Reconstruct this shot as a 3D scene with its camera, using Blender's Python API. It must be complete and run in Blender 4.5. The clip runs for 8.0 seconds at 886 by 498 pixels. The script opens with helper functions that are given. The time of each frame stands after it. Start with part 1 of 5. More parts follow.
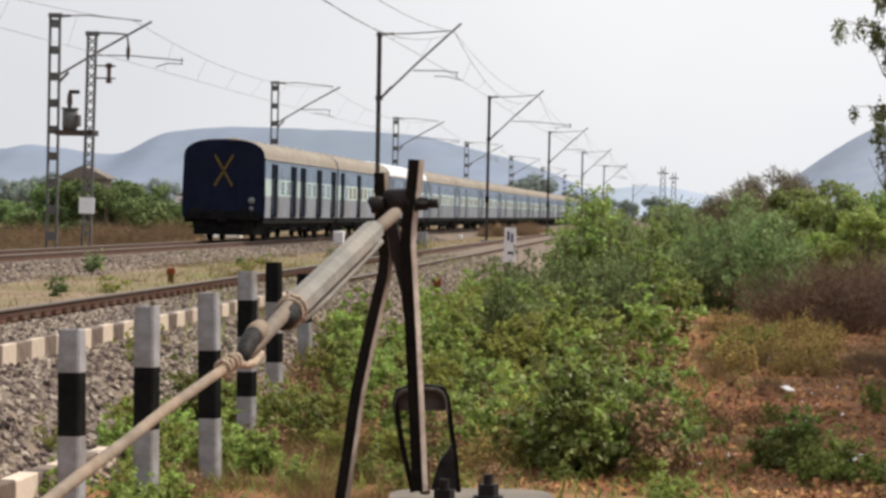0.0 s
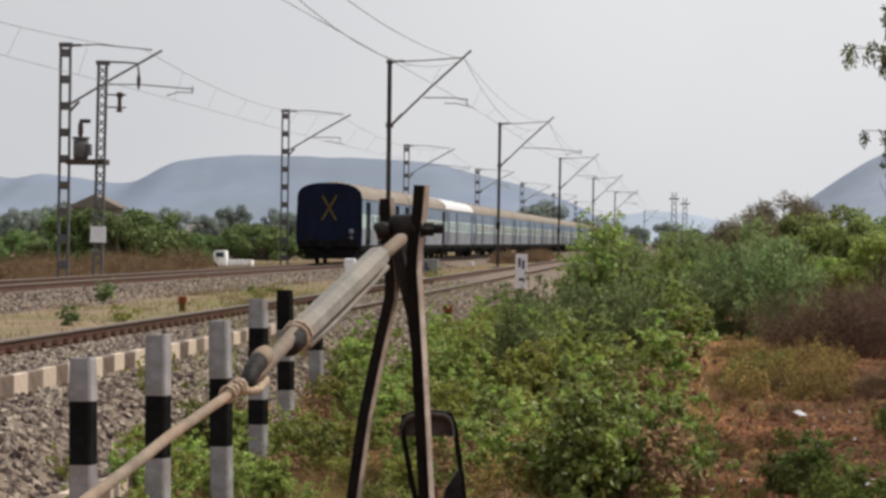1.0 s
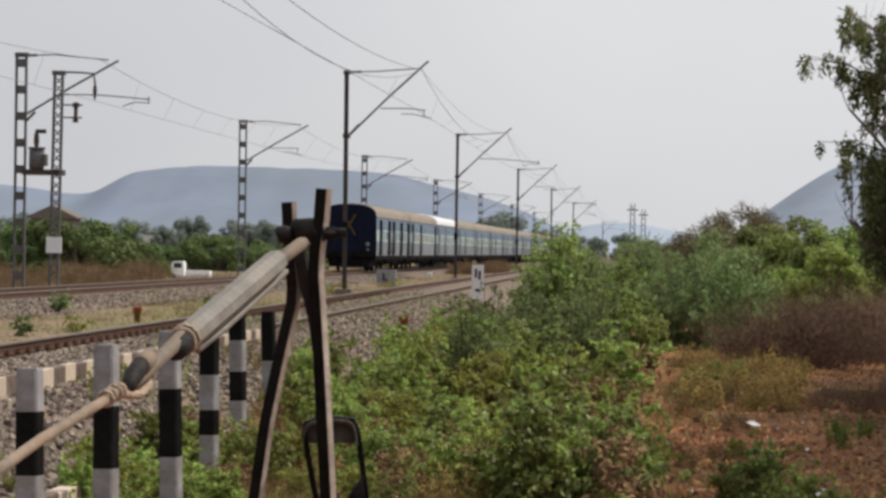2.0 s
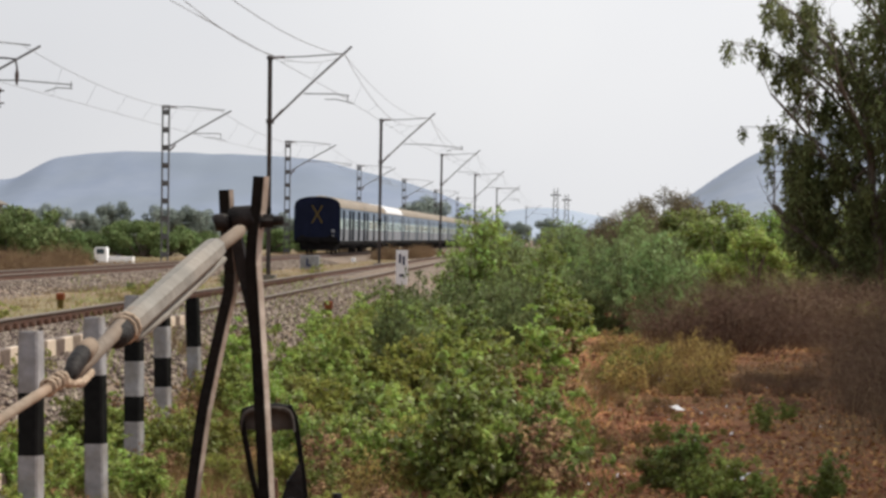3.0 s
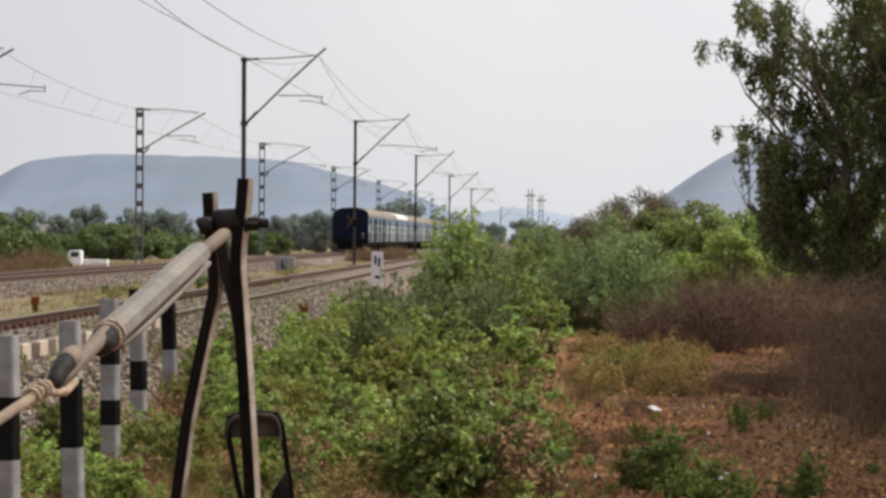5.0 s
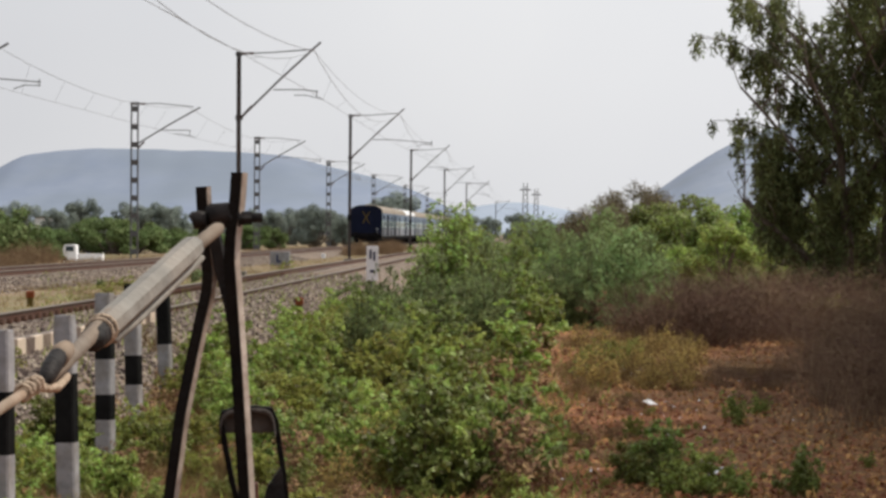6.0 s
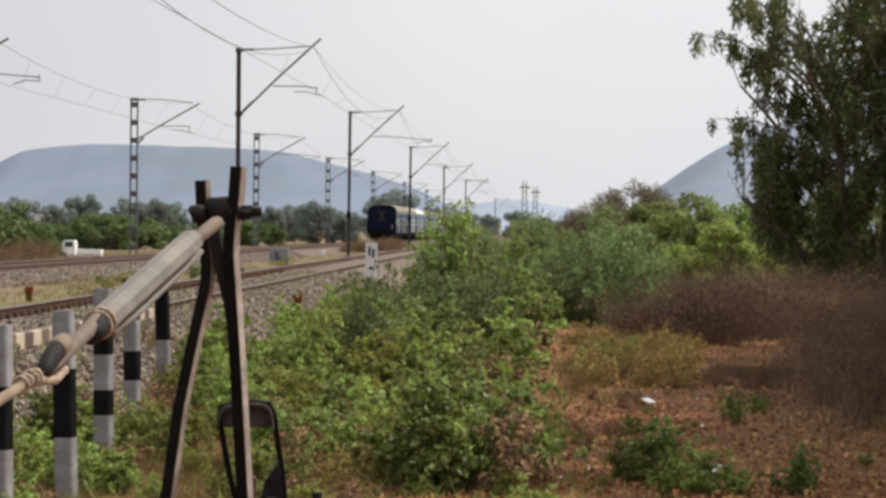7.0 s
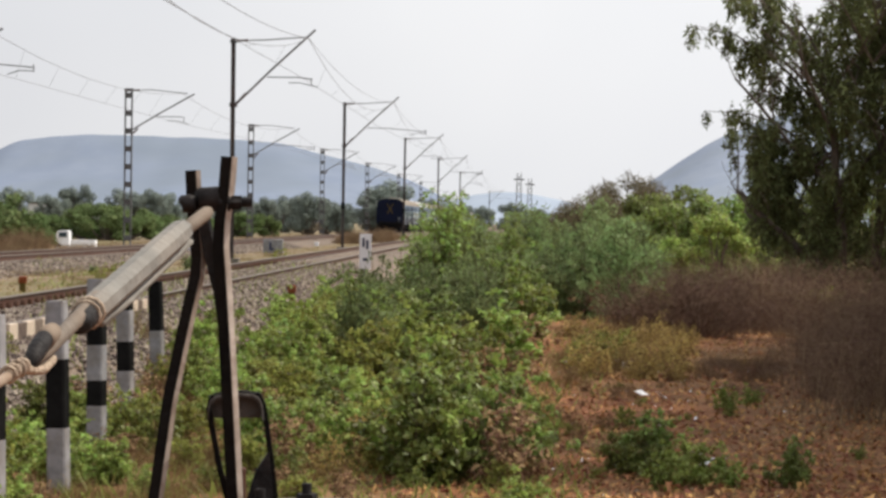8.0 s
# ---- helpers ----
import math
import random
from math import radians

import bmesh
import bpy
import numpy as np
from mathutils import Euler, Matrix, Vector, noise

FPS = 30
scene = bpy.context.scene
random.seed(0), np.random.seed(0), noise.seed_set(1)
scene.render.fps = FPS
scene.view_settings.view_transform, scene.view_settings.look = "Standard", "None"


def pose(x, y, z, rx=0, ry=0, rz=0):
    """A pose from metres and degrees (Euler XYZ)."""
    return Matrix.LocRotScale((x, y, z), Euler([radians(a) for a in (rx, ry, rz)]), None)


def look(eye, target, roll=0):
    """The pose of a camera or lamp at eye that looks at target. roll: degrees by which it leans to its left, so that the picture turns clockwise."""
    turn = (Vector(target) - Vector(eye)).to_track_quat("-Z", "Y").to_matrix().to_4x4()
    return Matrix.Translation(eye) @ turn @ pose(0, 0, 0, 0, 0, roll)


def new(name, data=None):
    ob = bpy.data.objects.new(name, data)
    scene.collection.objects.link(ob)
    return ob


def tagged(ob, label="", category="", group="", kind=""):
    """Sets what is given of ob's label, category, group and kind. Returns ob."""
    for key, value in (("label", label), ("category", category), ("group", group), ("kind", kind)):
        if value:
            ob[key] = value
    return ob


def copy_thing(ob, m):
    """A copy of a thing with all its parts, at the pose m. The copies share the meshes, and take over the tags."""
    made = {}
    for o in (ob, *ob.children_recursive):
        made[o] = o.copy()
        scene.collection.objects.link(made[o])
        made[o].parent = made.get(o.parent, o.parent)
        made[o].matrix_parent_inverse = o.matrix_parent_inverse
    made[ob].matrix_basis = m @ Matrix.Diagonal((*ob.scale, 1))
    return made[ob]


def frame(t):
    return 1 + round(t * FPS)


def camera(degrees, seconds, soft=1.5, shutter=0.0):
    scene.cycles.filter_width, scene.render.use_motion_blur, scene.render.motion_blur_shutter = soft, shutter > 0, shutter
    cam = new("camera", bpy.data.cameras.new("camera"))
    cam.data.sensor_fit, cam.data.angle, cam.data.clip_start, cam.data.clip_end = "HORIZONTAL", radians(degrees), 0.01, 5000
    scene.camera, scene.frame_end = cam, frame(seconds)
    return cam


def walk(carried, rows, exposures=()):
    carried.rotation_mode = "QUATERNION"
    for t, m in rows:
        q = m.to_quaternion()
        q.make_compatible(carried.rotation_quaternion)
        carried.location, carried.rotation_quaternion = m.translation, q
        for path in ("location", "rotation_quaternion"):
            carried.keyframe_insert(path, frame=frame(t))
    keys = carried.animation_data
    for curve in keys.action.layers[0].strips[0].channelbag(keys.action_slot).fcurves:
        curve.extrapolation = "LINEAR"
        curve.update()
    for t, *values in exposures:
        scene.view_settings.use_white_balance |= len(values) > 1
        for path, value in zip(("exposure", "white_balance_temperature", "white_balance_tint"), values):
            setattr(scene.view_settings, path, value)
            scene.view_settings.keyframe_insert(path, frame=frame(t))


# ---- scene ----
DEG = 18.94
cam = camera(DEG, 8.0, soft=3.0)


def aim(x, y, z, yaw, pitch, roll):
    """Camera pose: yaw to the left of the track's direction, pitch up, roll as it leans to its left."""
    return pose(x, y, z, 90 + pitch, 0, yaw) @ pose(0, 0, 0, 0, 0, roll)


walk(cam, [
    (0.0, aim(-0.008, 0.003, 1.402, 5.154, -0.806, 1.336)),
    (0.5, aim(-0.009, 0.027, 1.400, 5.282, -0.249, 1.000)),
    (1.0, aim(-0.000, -0.000, 1.400, 5.412, -0.229, 1.001)),
    (1.5, aim(0.015, -0.011, 1.399, 5.028, -0.167, 1.062)),
    (2.0, aim(0.073, 0.051, 1.392, 4.533, 0.024, 1.033)),
    (2.2, aim(0.084, 0.039, 1.396, 4.118, 0.014, 1.161)),
    (3.3, aim(0.043, 0.038, 1.394, 2.616, -0.396, 0.691)),
    (3.5, aim(0.039, 0.070, 1.396, 2.635, -0.442, 0.426)),
    (4.0, aim(0.036, 0.094, 1.397, 2.406, -0.287, 0.460)),
    (4.5, aim(0.034, 0.098, 1.396, 2.376, -0.191, 0.614)),
    (6.0, aim(0.032, 0.130, 1.396, 2.224, -0.359, 0.578)),
    (6.5, aim(0.031, 0.137, 1.396, 2.213, -0.268, 0.795)),
    (7.0, aim(0.032, 0.132, 1.393, 2.203, -0.418, 0.839)),
    (7.5, aim(0.034, 0.129, 1.393, 2.120, -0.552, 1.002)),
    (8.0, aim(0.036, 0.142, 1.392, 2.074, -0.593, 1.051)),
], exposures=[(0.0, 0.12), (0.5, -0.1), (1.0, -0.15), (1.5, -0.16), (2.2, -0.24), (3.3, 0.08), (3.5, 0.08), (4.0, -0.04), (4.5, -0.05), (6.0, -0.08), (6.5, -0.05), (7.0, -0.05), (7.5, -0.05), (8.0, 0.08)])

# ---------------------------------------------------------------- light
SUN_EL, SUN_AZ = 54, 68          # azimuth from +Y towards +X
world = bpy.data.worlds.new("world")
scene.world = world
world.use_nodes = True
wn, wl = world.node_tree.nodes, world.node_tree.links
wn.clear()
sky = wn.new("ShaderNodeTexSky")
sky.sky_type = "NISHITA"
sky.sun_disc = False
sky.sun_elevation, sky.sun_rotation = radians(SUN_EL), radians(SUN_AZ)
sky.air_density, sky.dust_density, sky.ozone_density = 1.0, 6.0, 1.0
sky_bg = wn.new("ShaderNodeBackground")
sky_bg.inputs["Strength"].default_value = 0.07
haze_bg = wn.new("ShaderNodeBackground")          # thin even cloud over the whole sky
haze_noise = wn.new("ShaderNodeTexNoise")
haze_noise.inputs["Scale"].default_value = 5.0
haze_noise.inputs["Detail"].default_value = 3.0
haze_ramp = wn.new("ShaderNodeValToRGB")
haze_ramp.color_ramp.elements[0].position = 0.35
haze_ramp.color_ramp.elements[0].color = (0.86, 0.87, 0.905, 1)
haze_ramp.color_ramp.elements[1].position = 0.7
haze_ramp.color_ramp.elements[1].color = (0.94, 0.945, 0.965, 1)
wl.new(haze_noise.outputs["Fac"], haze_ramp.inputs["Fac"])
wl.new(haze_ramp.outputs["Color"], haze_bg.inputs["Color"])
# the haze glows towards the sun and is dull away from it
haze_dir = wn.new("ShaderNodeTexCoord")
haze_dot = wn.new("ShaderNodeVectorMath")
haze_dot.operation = "DOT_PRODUCT"
haze_dot.inputs[1].default_value = (math.sin(radians(SUN_AZ)) * math.cos(radians(SUN_EL)), math.cos(radians(SUN_AZ)) * math.cos(radians(SUN_EL)), math.sin(radians(SUN_EL)))
wl.new(haze_dir.outputs["Generated"], haze_dot.inputs[0])
haze_glow = wn.new("ShaderNodeMapRange")
haze_glow.inputs["From Min"].default_value, haze_glow.inputs["From Max"].default_value = -0.7, 1.0
haze_glow.inputs["To Min"].default_value, haze_glow.inputs["To Max"].default_value = 0.25, 1.63
wl.new(haze_dot.outputs["Value"], haze_glow.inputs["Value"])
wl.new(haze_glow.outputs["Result"], haze_bg.inputs["Strength"])
sky_mix = wn.new("ShaderNodeMixShader")
sky_mix.inputs["Fac"].default_value = 0.85
wout = wn.new("ShaderNodeOutputWorld")
wl.new(sky.outputs["Color"], sky_bg.inputs["Color"])
wl.new(sky_bg.outputs["Background"], sky_mix.inputs[1])
wl.new(haze_bg.outputs["Background"], sky_mix.inputs[2])
wl.new(sky_mix.outputs["Shader"], wout.inputs["Surface"])

sun = new("sun", bpy.data.lights.new("sun", "SUN"))
sun.data.energy, sun.data.angle, sun.data.color = 4.1, radians(1.2), (1.0, 0.92, 0.79)
sd = Vector((math.sin(radians(SUN_AZ)) * math.cos(radians(SUN_EL)), math.cos(radians(SUN_AZ)) * math.cos(radians(SUN_EL)), math.sin(radians(SUN_EL))))
sun.matrix_world = look(sd * 50, (0, 0, 0))


# ---------------------------------------------------------------- materials
def material(name, c1, c2, rough=0.8, metal=0.0, scale=4.0, detail=5.0, bump=0.0, bump_scale=None, c3=None, scale3=0.6, amount3=0.5,
             per_island=0.0, per_object=0.0, translucent=0.0, spec=0.12, stretch=None):
    """Two tones mixed by fine noise, a third in larger patches, and a bump."""
    m = bpy.data.materials.new(name)
    m.use_nodes = True
    n, l = m.node_tree.nodes, m.node_tree.links
    bsdf = n["Principled BSDF"]
    tc = n.new("ShaderNodeTexCoord")
    coord = tc.outputs["Object"]
    if stretch:
        mp = n.new("ShaderNodeMapping")
        mp.inputs["Scale"].default_value = stretch
        l.new(coord, mp.inputs["Vector"])
        coord = mp.outputs["Vector"]
    fine = n.new("ShaderNodeTexNoise")
    fine.inputs["Scale"].default_value, fine.inputs["Detail"].default_value = scale, detail
    fine.inputs["Roughness"].default_value = 0.65
    l.new(coord, fine.inputs["Vector"])
    ramp = n.new("ShaderNodeValToRGB")
    ramp.color_ramp.elements[0].position, ramp.color_ramp.elements[1].position = 0.36, 0.64
    ramp.color_ramp.elements[0].color, ramp.color_ramp.elements[1].color = (*c1, 1), (*c2, 1)
    l.new(fine.outputs["Fac"], ramp.inputs["Fac"])
    colour = ramp.outputs["Color"]
    if c3:
        big = n.new("ShaderNodeTexNoise")
        big.inputs["Scale"].default_value, big.inputs["Detail"].default_value = scale3, 4.0
        l.new(coord, big.inputs["Vector"])
        r3 = n.new("ShaderNodeValToRGB")
        r3.color_ramp.elements[0].position, r3.color_ramp.elements[1].position = 0.42, 0.62
        r3.color_ramp.elements[1].color = (amount3, amount3, amount3, 1)
        r3.color_ramp.elements[0].color = (0, 0, 0, 1)
        l.new(big.outputs["Fac"], r3.inputs["Fac"])
        mix = n.new("ShaderNodeMix")
        mix.data_type = "RGBA"
        l.new(r3.outputs["Color"], mix.inputs["Factor"])
        l.new(colour, mix.inputs["A"])
        mix.inputs["B"].default_value = (*c3, 1)
        colour = mix.outputs["Result"]
    for source, amount in (("island", per_island), ("object", per_object)):
        if not amount:
            continue
        node = n.new("ShaderNodeNewGeometry" if source == "island" else "ShaderNodeObjectInfo")
        rnd = node.outputs["Random Per Island" if source == "island" else "Random"]
        mr = n.new("ShaderNodeMapRange")
        mr.inputs["To Min"].default_value, mr.inputs["To Max"].default_value = 1 - amount, 1 + amount
        l.new(rnd, mr.inputs["Value"])
        hsv = n.new("ShaderNodeHueSaturation")
        l.new(mr.outputs["Result"], hsv.inputs["Value"])
        mh = n.new("ShaderNodeMapRange")
        mh.inputs["To Min"].default_value, mh.inputs["To Max"].default_value = 0.5 - 0.05 * amount, 0.5 + 0.05 * amount
        l.new(rnd, mh.inputs["Value"])
        l.new(mh.outputs["Result"], hsv.inputs["Hue"])
        l.new(colour, hsv.inputs["Color"])
        colour = hsv.outputs["Color"]
    l.new(colour, bsdf.inputs["Base Color"])
    bsdf.inputs["Roughness"].default_value, bsdf.inputs["Metallic"].default_value = rough, metal
    bsdf.inputs["Specular IOR Level"].default_value = spec
    if bump:
        b = n.new("ShaderNodeBump")
        b.inputs["Strength"].default_value, b.inputs["Distance"].default_value = bump, 0.02
        if bump_scale:
            bn = n.new("ShaderNodeTexNoise")
            bn.inputs["Scale"].default_value, bn.inputs["Detail"].default_value = bump_scale, 6.0
            l.new(coord, bn.inputs["Vector"])
            l.new(bn.outputs["Fac"], b.inputs["Height"])
        else:
            l.new(fine.outputs["Fac"], b.inputs["Height"])
        l.new(b.outputs["Normal"], bsdf.inputs["Normal"])
    if translucent:
        tr = n.new("ShaderNodeBsdfTranslucent")
        l.new(colour, tr.inputs["Color"])
        ms = n.new("ShaderNodeMixShader")
        ms.inputs["Fac"].default_value = translucent
        l.new(bsdf.outputs["BSDF"], ms.inputs[1])
        l.new(tr.outputs["BSDF"], ms.inputs[2])
        l.new(ms.outputs["Shader"], n["Material Output"].inputs["Surface"])
    return m


M = {
    "soil": material("red_soil", (0.135, 0.058, 0.030), (0.26, 0.112, 0.055), 0.95, scale=1.6, bump=0.8, bump_scale=9, c3=(0.21, 0.145, 0.075), scale3=0.16, amount3=0.6),
    "dry_ground": material("dry_ground", (0.14, 0.100, 0.068), (0.255, 0.190, 0.125), 0.95, scale=1.2, bump=0.5, bump_scale=8, c3=(0.115, 0.115, 0.045), scale3=0.14, amount3=0.7),
    "ballast": material("ballast_bed", (0.050, 0.038, 0.031), (0.205, 0.168, 0.138), 0.95, scale=13, detail=3, bump=1.0, bump_scale=14, c3=(0.25, 0.18, 0.13), scale3=0.5, amount3=0.45),
    "stone": material("ballast_stone", (0.125, 0.096, 0.082), (0.26, 0.21, 0.18), 0.9, scale=20, per_island=0.75),
    "rail_side": material("rusty_rail", (0.052, 0.025, 0.019), (0.11, 0.054, 0.038), 0.75, scale=9, bump=0.2, c3=(0.09, 0.065, 0.05), scale3=1.0),
    "rail_head": material("worn_rail_head", (0.12, 0.098, 0.085), (0.20, 0.17, 0.15), 0.6, 0.25, scale=20),
    "sleeper": material("concrete_sleeper", (0.20, 0.165, 0.14), (0.32, 0.27, 0.23), 0.9, scale=12, per_object=0.2, bump=0.3),
    "clip": material("rusty_clip", (0.06, 0.03, 0.02), (0.12, 0.06, 0.04), 0.8, scale=30),
    "white_paint": material("weathered_white_paint", (0.205, 0.205, 0.218), (0.310, 0.306, 0.318), 0.8, scale=7, bump=0.2, c3=(0.17, 0.15, 0.13), scale3=5.0, amount3=0.6),
    "black_paint": material("faded_black_paint", (0.006, 0.006, 0.006), (0.012, 0.012, 0.012), 0.8, scale=7, bump=0.2, spec=0.05),
    "cream_block": material("cream_painted_block", (0.50, 0.41, 0.33), (0.62, 0.52, 0.43), 0.9, scale=6, bump=0.3, c3=(0.42, 0.33, 0.27), scale3=2.5, amount3=0.5, per_object=0.12),
    "dark_block": material("dark_painted_block", (0.12, 0.090, 0.075), (0.19, 0.145, 0.12), 0.9, scale=6, bump=0.3, per_object=0.2),
    "galv": material("galvanised_steel", (0.085, 0.085, 0.09), (0.15, 0.15, 0.155), 0.6, 0.3, scale=8, c3=(0.09, 0.07, 0.06), scale3=1.0, amount3=0.5),
    "mast": material("dark_mast_steel", (0.035, 0.032, 0.033), (0.07, 0.063, 0.062), 0.7, 0.2, scale=6, c3=(0.10, 0.06, 0.045), scale3=0.8, amount3=0.5),
    "tube": material("bracket_tube", (0.16, 0.16, 0.17), (0.25, 0.25, 0.26), 0.55, 0.4, scale=6),
    "insulator": material("brown_porcelain", (0.06, 0.04, 0.035), (0.10, 0.065, 0.055), 0.3, scale=6),
    "wire": material("grey_copper_wire", (0.20, 0.20, 0.21), (0.28, 0.28, 0.29), 0.6, 0.2, scale=2),
    # near-black iron: the shade on the bars' faces is deepened in the colour
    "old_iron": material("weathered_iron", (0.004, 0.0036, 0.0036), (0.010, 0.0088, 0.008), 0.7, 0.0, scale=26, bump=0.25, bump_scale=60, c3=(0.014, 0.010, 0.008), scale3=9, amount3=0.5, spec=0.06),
    # lighter copy of the stand's iron: light on the strap's top, painted in
    "lit_iron": material("lit_iron", (0.045, 0.040, 0.036), (0.085, 0.075, 0.068), 0.75, scale=26, bump=0.25, bump_scale=60, spec=0.15),
    # pale steel for the bars' sun-facing sides, sunlight put into the colour
    "sunlit_steel": material("sunlit_bare_steel", (0.30, 0.250, 0.210), (0.46, 0.395, 0.34), 0.55, 0.2, scale=30, bump=0.2, bump_scale=60, c3=(0.16, 0.115, 0.085), scale3=12, amount3=0.7, spec=0.4),
    "dark_iron": material("greasy_dark_iron", (0.010, 0.009, 0.009), (0.026, 0.022, 0.021), 0.6, 0.1, scale=30, bump=0.3, bump_scale=70),
    "grey_sleeve": material("grey_weathered_sleeve", (0.145, 0.138, 0.125), (0.215, 0.205, 0.188), 0.7, 0.15, scale=14, bump=0.25, bump_scale=50, c3=(0.24, 0.21, 0.18), scale3=5, amount3=0.5, stretch=(1, 1, 1)),
    "rope": material("tan_rope", (0.30, 0.23, 0.17), (0.48, 0.38, 0.29), 0.9, scale=60, bump=0.6, bump_scale=160),
    "rod_steel": material("dull_rod_steel", (0.120, 0.098, 0.080), (0.190, 0.158, 0.130), 0.7, 0.1, scale=22, bump=0.25, c3=(0.20, 0.15, 0.11), scale3=8, amount3=0.5),
    "cane": material("tan_rod", (0.152, 0.120, 0.090), (0.230, 0.186, 0.147), 0.75, scale=22, bump=0.25, c3=(0.28, 0.19, 0.13), scale3=8, amount3=0.5),
    "plinth": material("grey_plinth", (0.10, 0.09, 0.08), (0.18, 0.16, 0.14), 0.9, scale=14, bump=0.4, c3=(0.18, 0.15, 0.12), scale3=4, amount3=0.5),
    "navy": material("dark_navy_coach_paint", (0.004, 0.007, 0.020), (0.009, 0.012, 0.030), 0.6, scale=2.0, c3=(0.007, 0.009, 0.020), scale3=0.7, amount3=0.6, spec=0.06),
    "coach_blue": material("light_blue_coach_paint", (0.118, 0.165, 0.235), (0.176, 0.218, 0.285), 0.75, scale=2, c3=(0.12, 0.15, 0.20), scale3=0.5, amount3=0.5, per_object=0.1),
    "coach_grey": material("grey_coach_paint", (0.157, 0.170, 0.200), (0.216, 0.227, 0.254), 0.75, scale=2, c3=(0.14, 0.138, 0.138), scale3=0.5, amount3=0.6, per_object=0.1),
    "coach_cream": material("pale_green_window_band", (0.300, 0.398, 0.390), (0.420, 0.503, 0.488), 0.5, scale=2, per_object=0.1),
    "coach_roof": material("dusty_beige_roof", (0.30, 0.265, 0.225), (0.42, 0.375, 0.325), 0.85, scale=2, c3=(0.33, 0.28, 0.23), scale3=0.5, amount3=0.6),
    "white_roof": material("fresh_white_roof", (0.74, 0.75, 0.78), (0.82, 0.83, 0.85), 0.6, scale=2),
    "door_dark": material("dark_doorway", (0.008, 0.010, 0.016), (0.016, 0.019, 0.027), 0.95, scale=3, spec=0.0),
    "door_closed": material("closed_door_paint", (0.085, 0.105, 0.135), (0.13, 0.15, 0.185), 0.7, scale=3),
    "glass_dark": material("dark_window_glass", (0.03, 0.045, 0.06), (0.06, 0.08, 0.10), 0.12, scale=2, spec=0.6),
    "brown_shutter": material("brown_window_shutter", (0.12, 0.085, 0.055), (0.18, 0.13, 0.09), 0.6, scale=2),
    "bogie": material("sooty_bogie", (0.006, 0.006, 0.007), (0.016, 0.015, 0.015), 0.85, scale=4, spec=0.04),
    "yellow": material("dull_yellow_paint", (0.085, 0.060, 0.016), (0.125, 0.088, 0.024), 0.7, scale=8),
    "rust_peg": material("orange_rust_paint", (0.15, 0.040, 0.016), (0.23, 0.065, 0.026), 0.85, scale=14),
    "board": material("white_board", (0.66, 0.66, 0.68), (0.74, 0.74, 0.76), 0.7, scale=6),
    "ink": material("blue_black_ink", (0.03, 0.035, 0.07), (0.05, 0.055, 0.10), 0.7, scale=6),
    "veh_white": material("white_vehicle_paint", (0.82, 0.82, 0.83), (0.88, 0.88, 0.89), 0.35, scale=2),
    "tyre": material("black_rubber", (0.012, 0.012, 0.012), (0.025, 0.025, 0.025), 0.9, scale=8),
    "bark": material("grey_brown_bark", (0.10, 0.08, 0.065), (0.20, 0.165, 0.14), 0.95, scale=8, bump=0.6, stretch=(1, 1, 0.2)),
    "dark_bark": material("dark_bark", (0.075, 0.062, 0.035), (0.13, 0.11, 0.06), 0.95, scale=8, bump=0.6),
    "leaf": material("scrub_leaf", (0.176, 0.226, 0.048), (0.330, 0.370, 0.100), 0.5, scale=1.1, per_island=0.6, per_object=0.42, translucent=0.50, spec=0.35),
    "leaf_yellow": material("yellow_green_leaf", (0.193, 0.208, 0.046), (0.308, 0.298, 0.084), 0.5, scale=1.1, per_island=0.55, per_object=0.2, translucent=0.58, spec=0.25),
    "leaf_dark": material("dark_green_leaf", (0.152, 0.200, 0.048), (0.270, 0.330, 0.085), 0.45, scale=0.9, per_island=0.6, per_object=0.3, translucent=0.44, spec=0.35),
    "leaf_grey": material("grey_green_leaf", (0.145, 0.192, 0.075), (0.240, 0.290, 0.122), 0.55, scale=1.1, per_island=0.5, per_object=0.35, translucent=0.42, spec=0.25),
    "leaf_gum": material("gum_tree_leaf", (0.118, 0.134, 0.056), (0.205, 0.220, 0.090), 0.5, scale=0.6, per_island=0.55, translucent=0.54, spec=0.25),
    "leaf_brown": material("dead_leaf", (0.170, 0.098, 0.055), (0.350, 0.220, 0.130), 0.85, scale=1.1, per_island=0.55, translucent=0.15),
    "twig": material("dry_twig", (0.128, 0.083, 0.060), (0.251, 0.166, 0.116), 0.95, scale=2, per_island=0.45, per_object=0.35),
    "straw": material("dry_grass", (0.185, 0.122, 0.055), (0.28, 0.195, 0.095), 0.9, scale=0.7, per_island=0.4, per_object=0.15, translucent=0.25),
    "brown_grass": material("brown_grass", (0.19, 0.125, 0.075), (0.30, 0.205, 0.125), 0.95, scale=0.2, per_island=0.4, translucent=0.2),
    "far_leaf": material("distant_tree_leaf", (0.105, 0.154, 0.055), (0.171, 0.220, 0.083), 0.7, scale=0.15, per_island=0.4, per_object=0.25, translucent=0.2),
    # far wood: leaf colour paled and blued to paint the haze in
    "far_blue_leaf": material("haze_tinted_wood_leaf", (0.165, 0.200, 0.172), (0.222, 0.252, 0.222), 0.9, scale=0.1, per_island=0.2, per_object=0.15),
    "leaf_rust": material("rusty_weed_leaf", (0.290, 0.200, 0.075), (0.430, 0.315, 0.125), 0.6, scale=1.0, per_island=0.5, translucent=0.4),
    "leaf_fallen": material("fallen_orange_leaf", (0.21, 0.085, 0.038), (0.44, 0.22, 0.11), 0.8, scale=1.1, per_island=0.6, translucent=0.15),
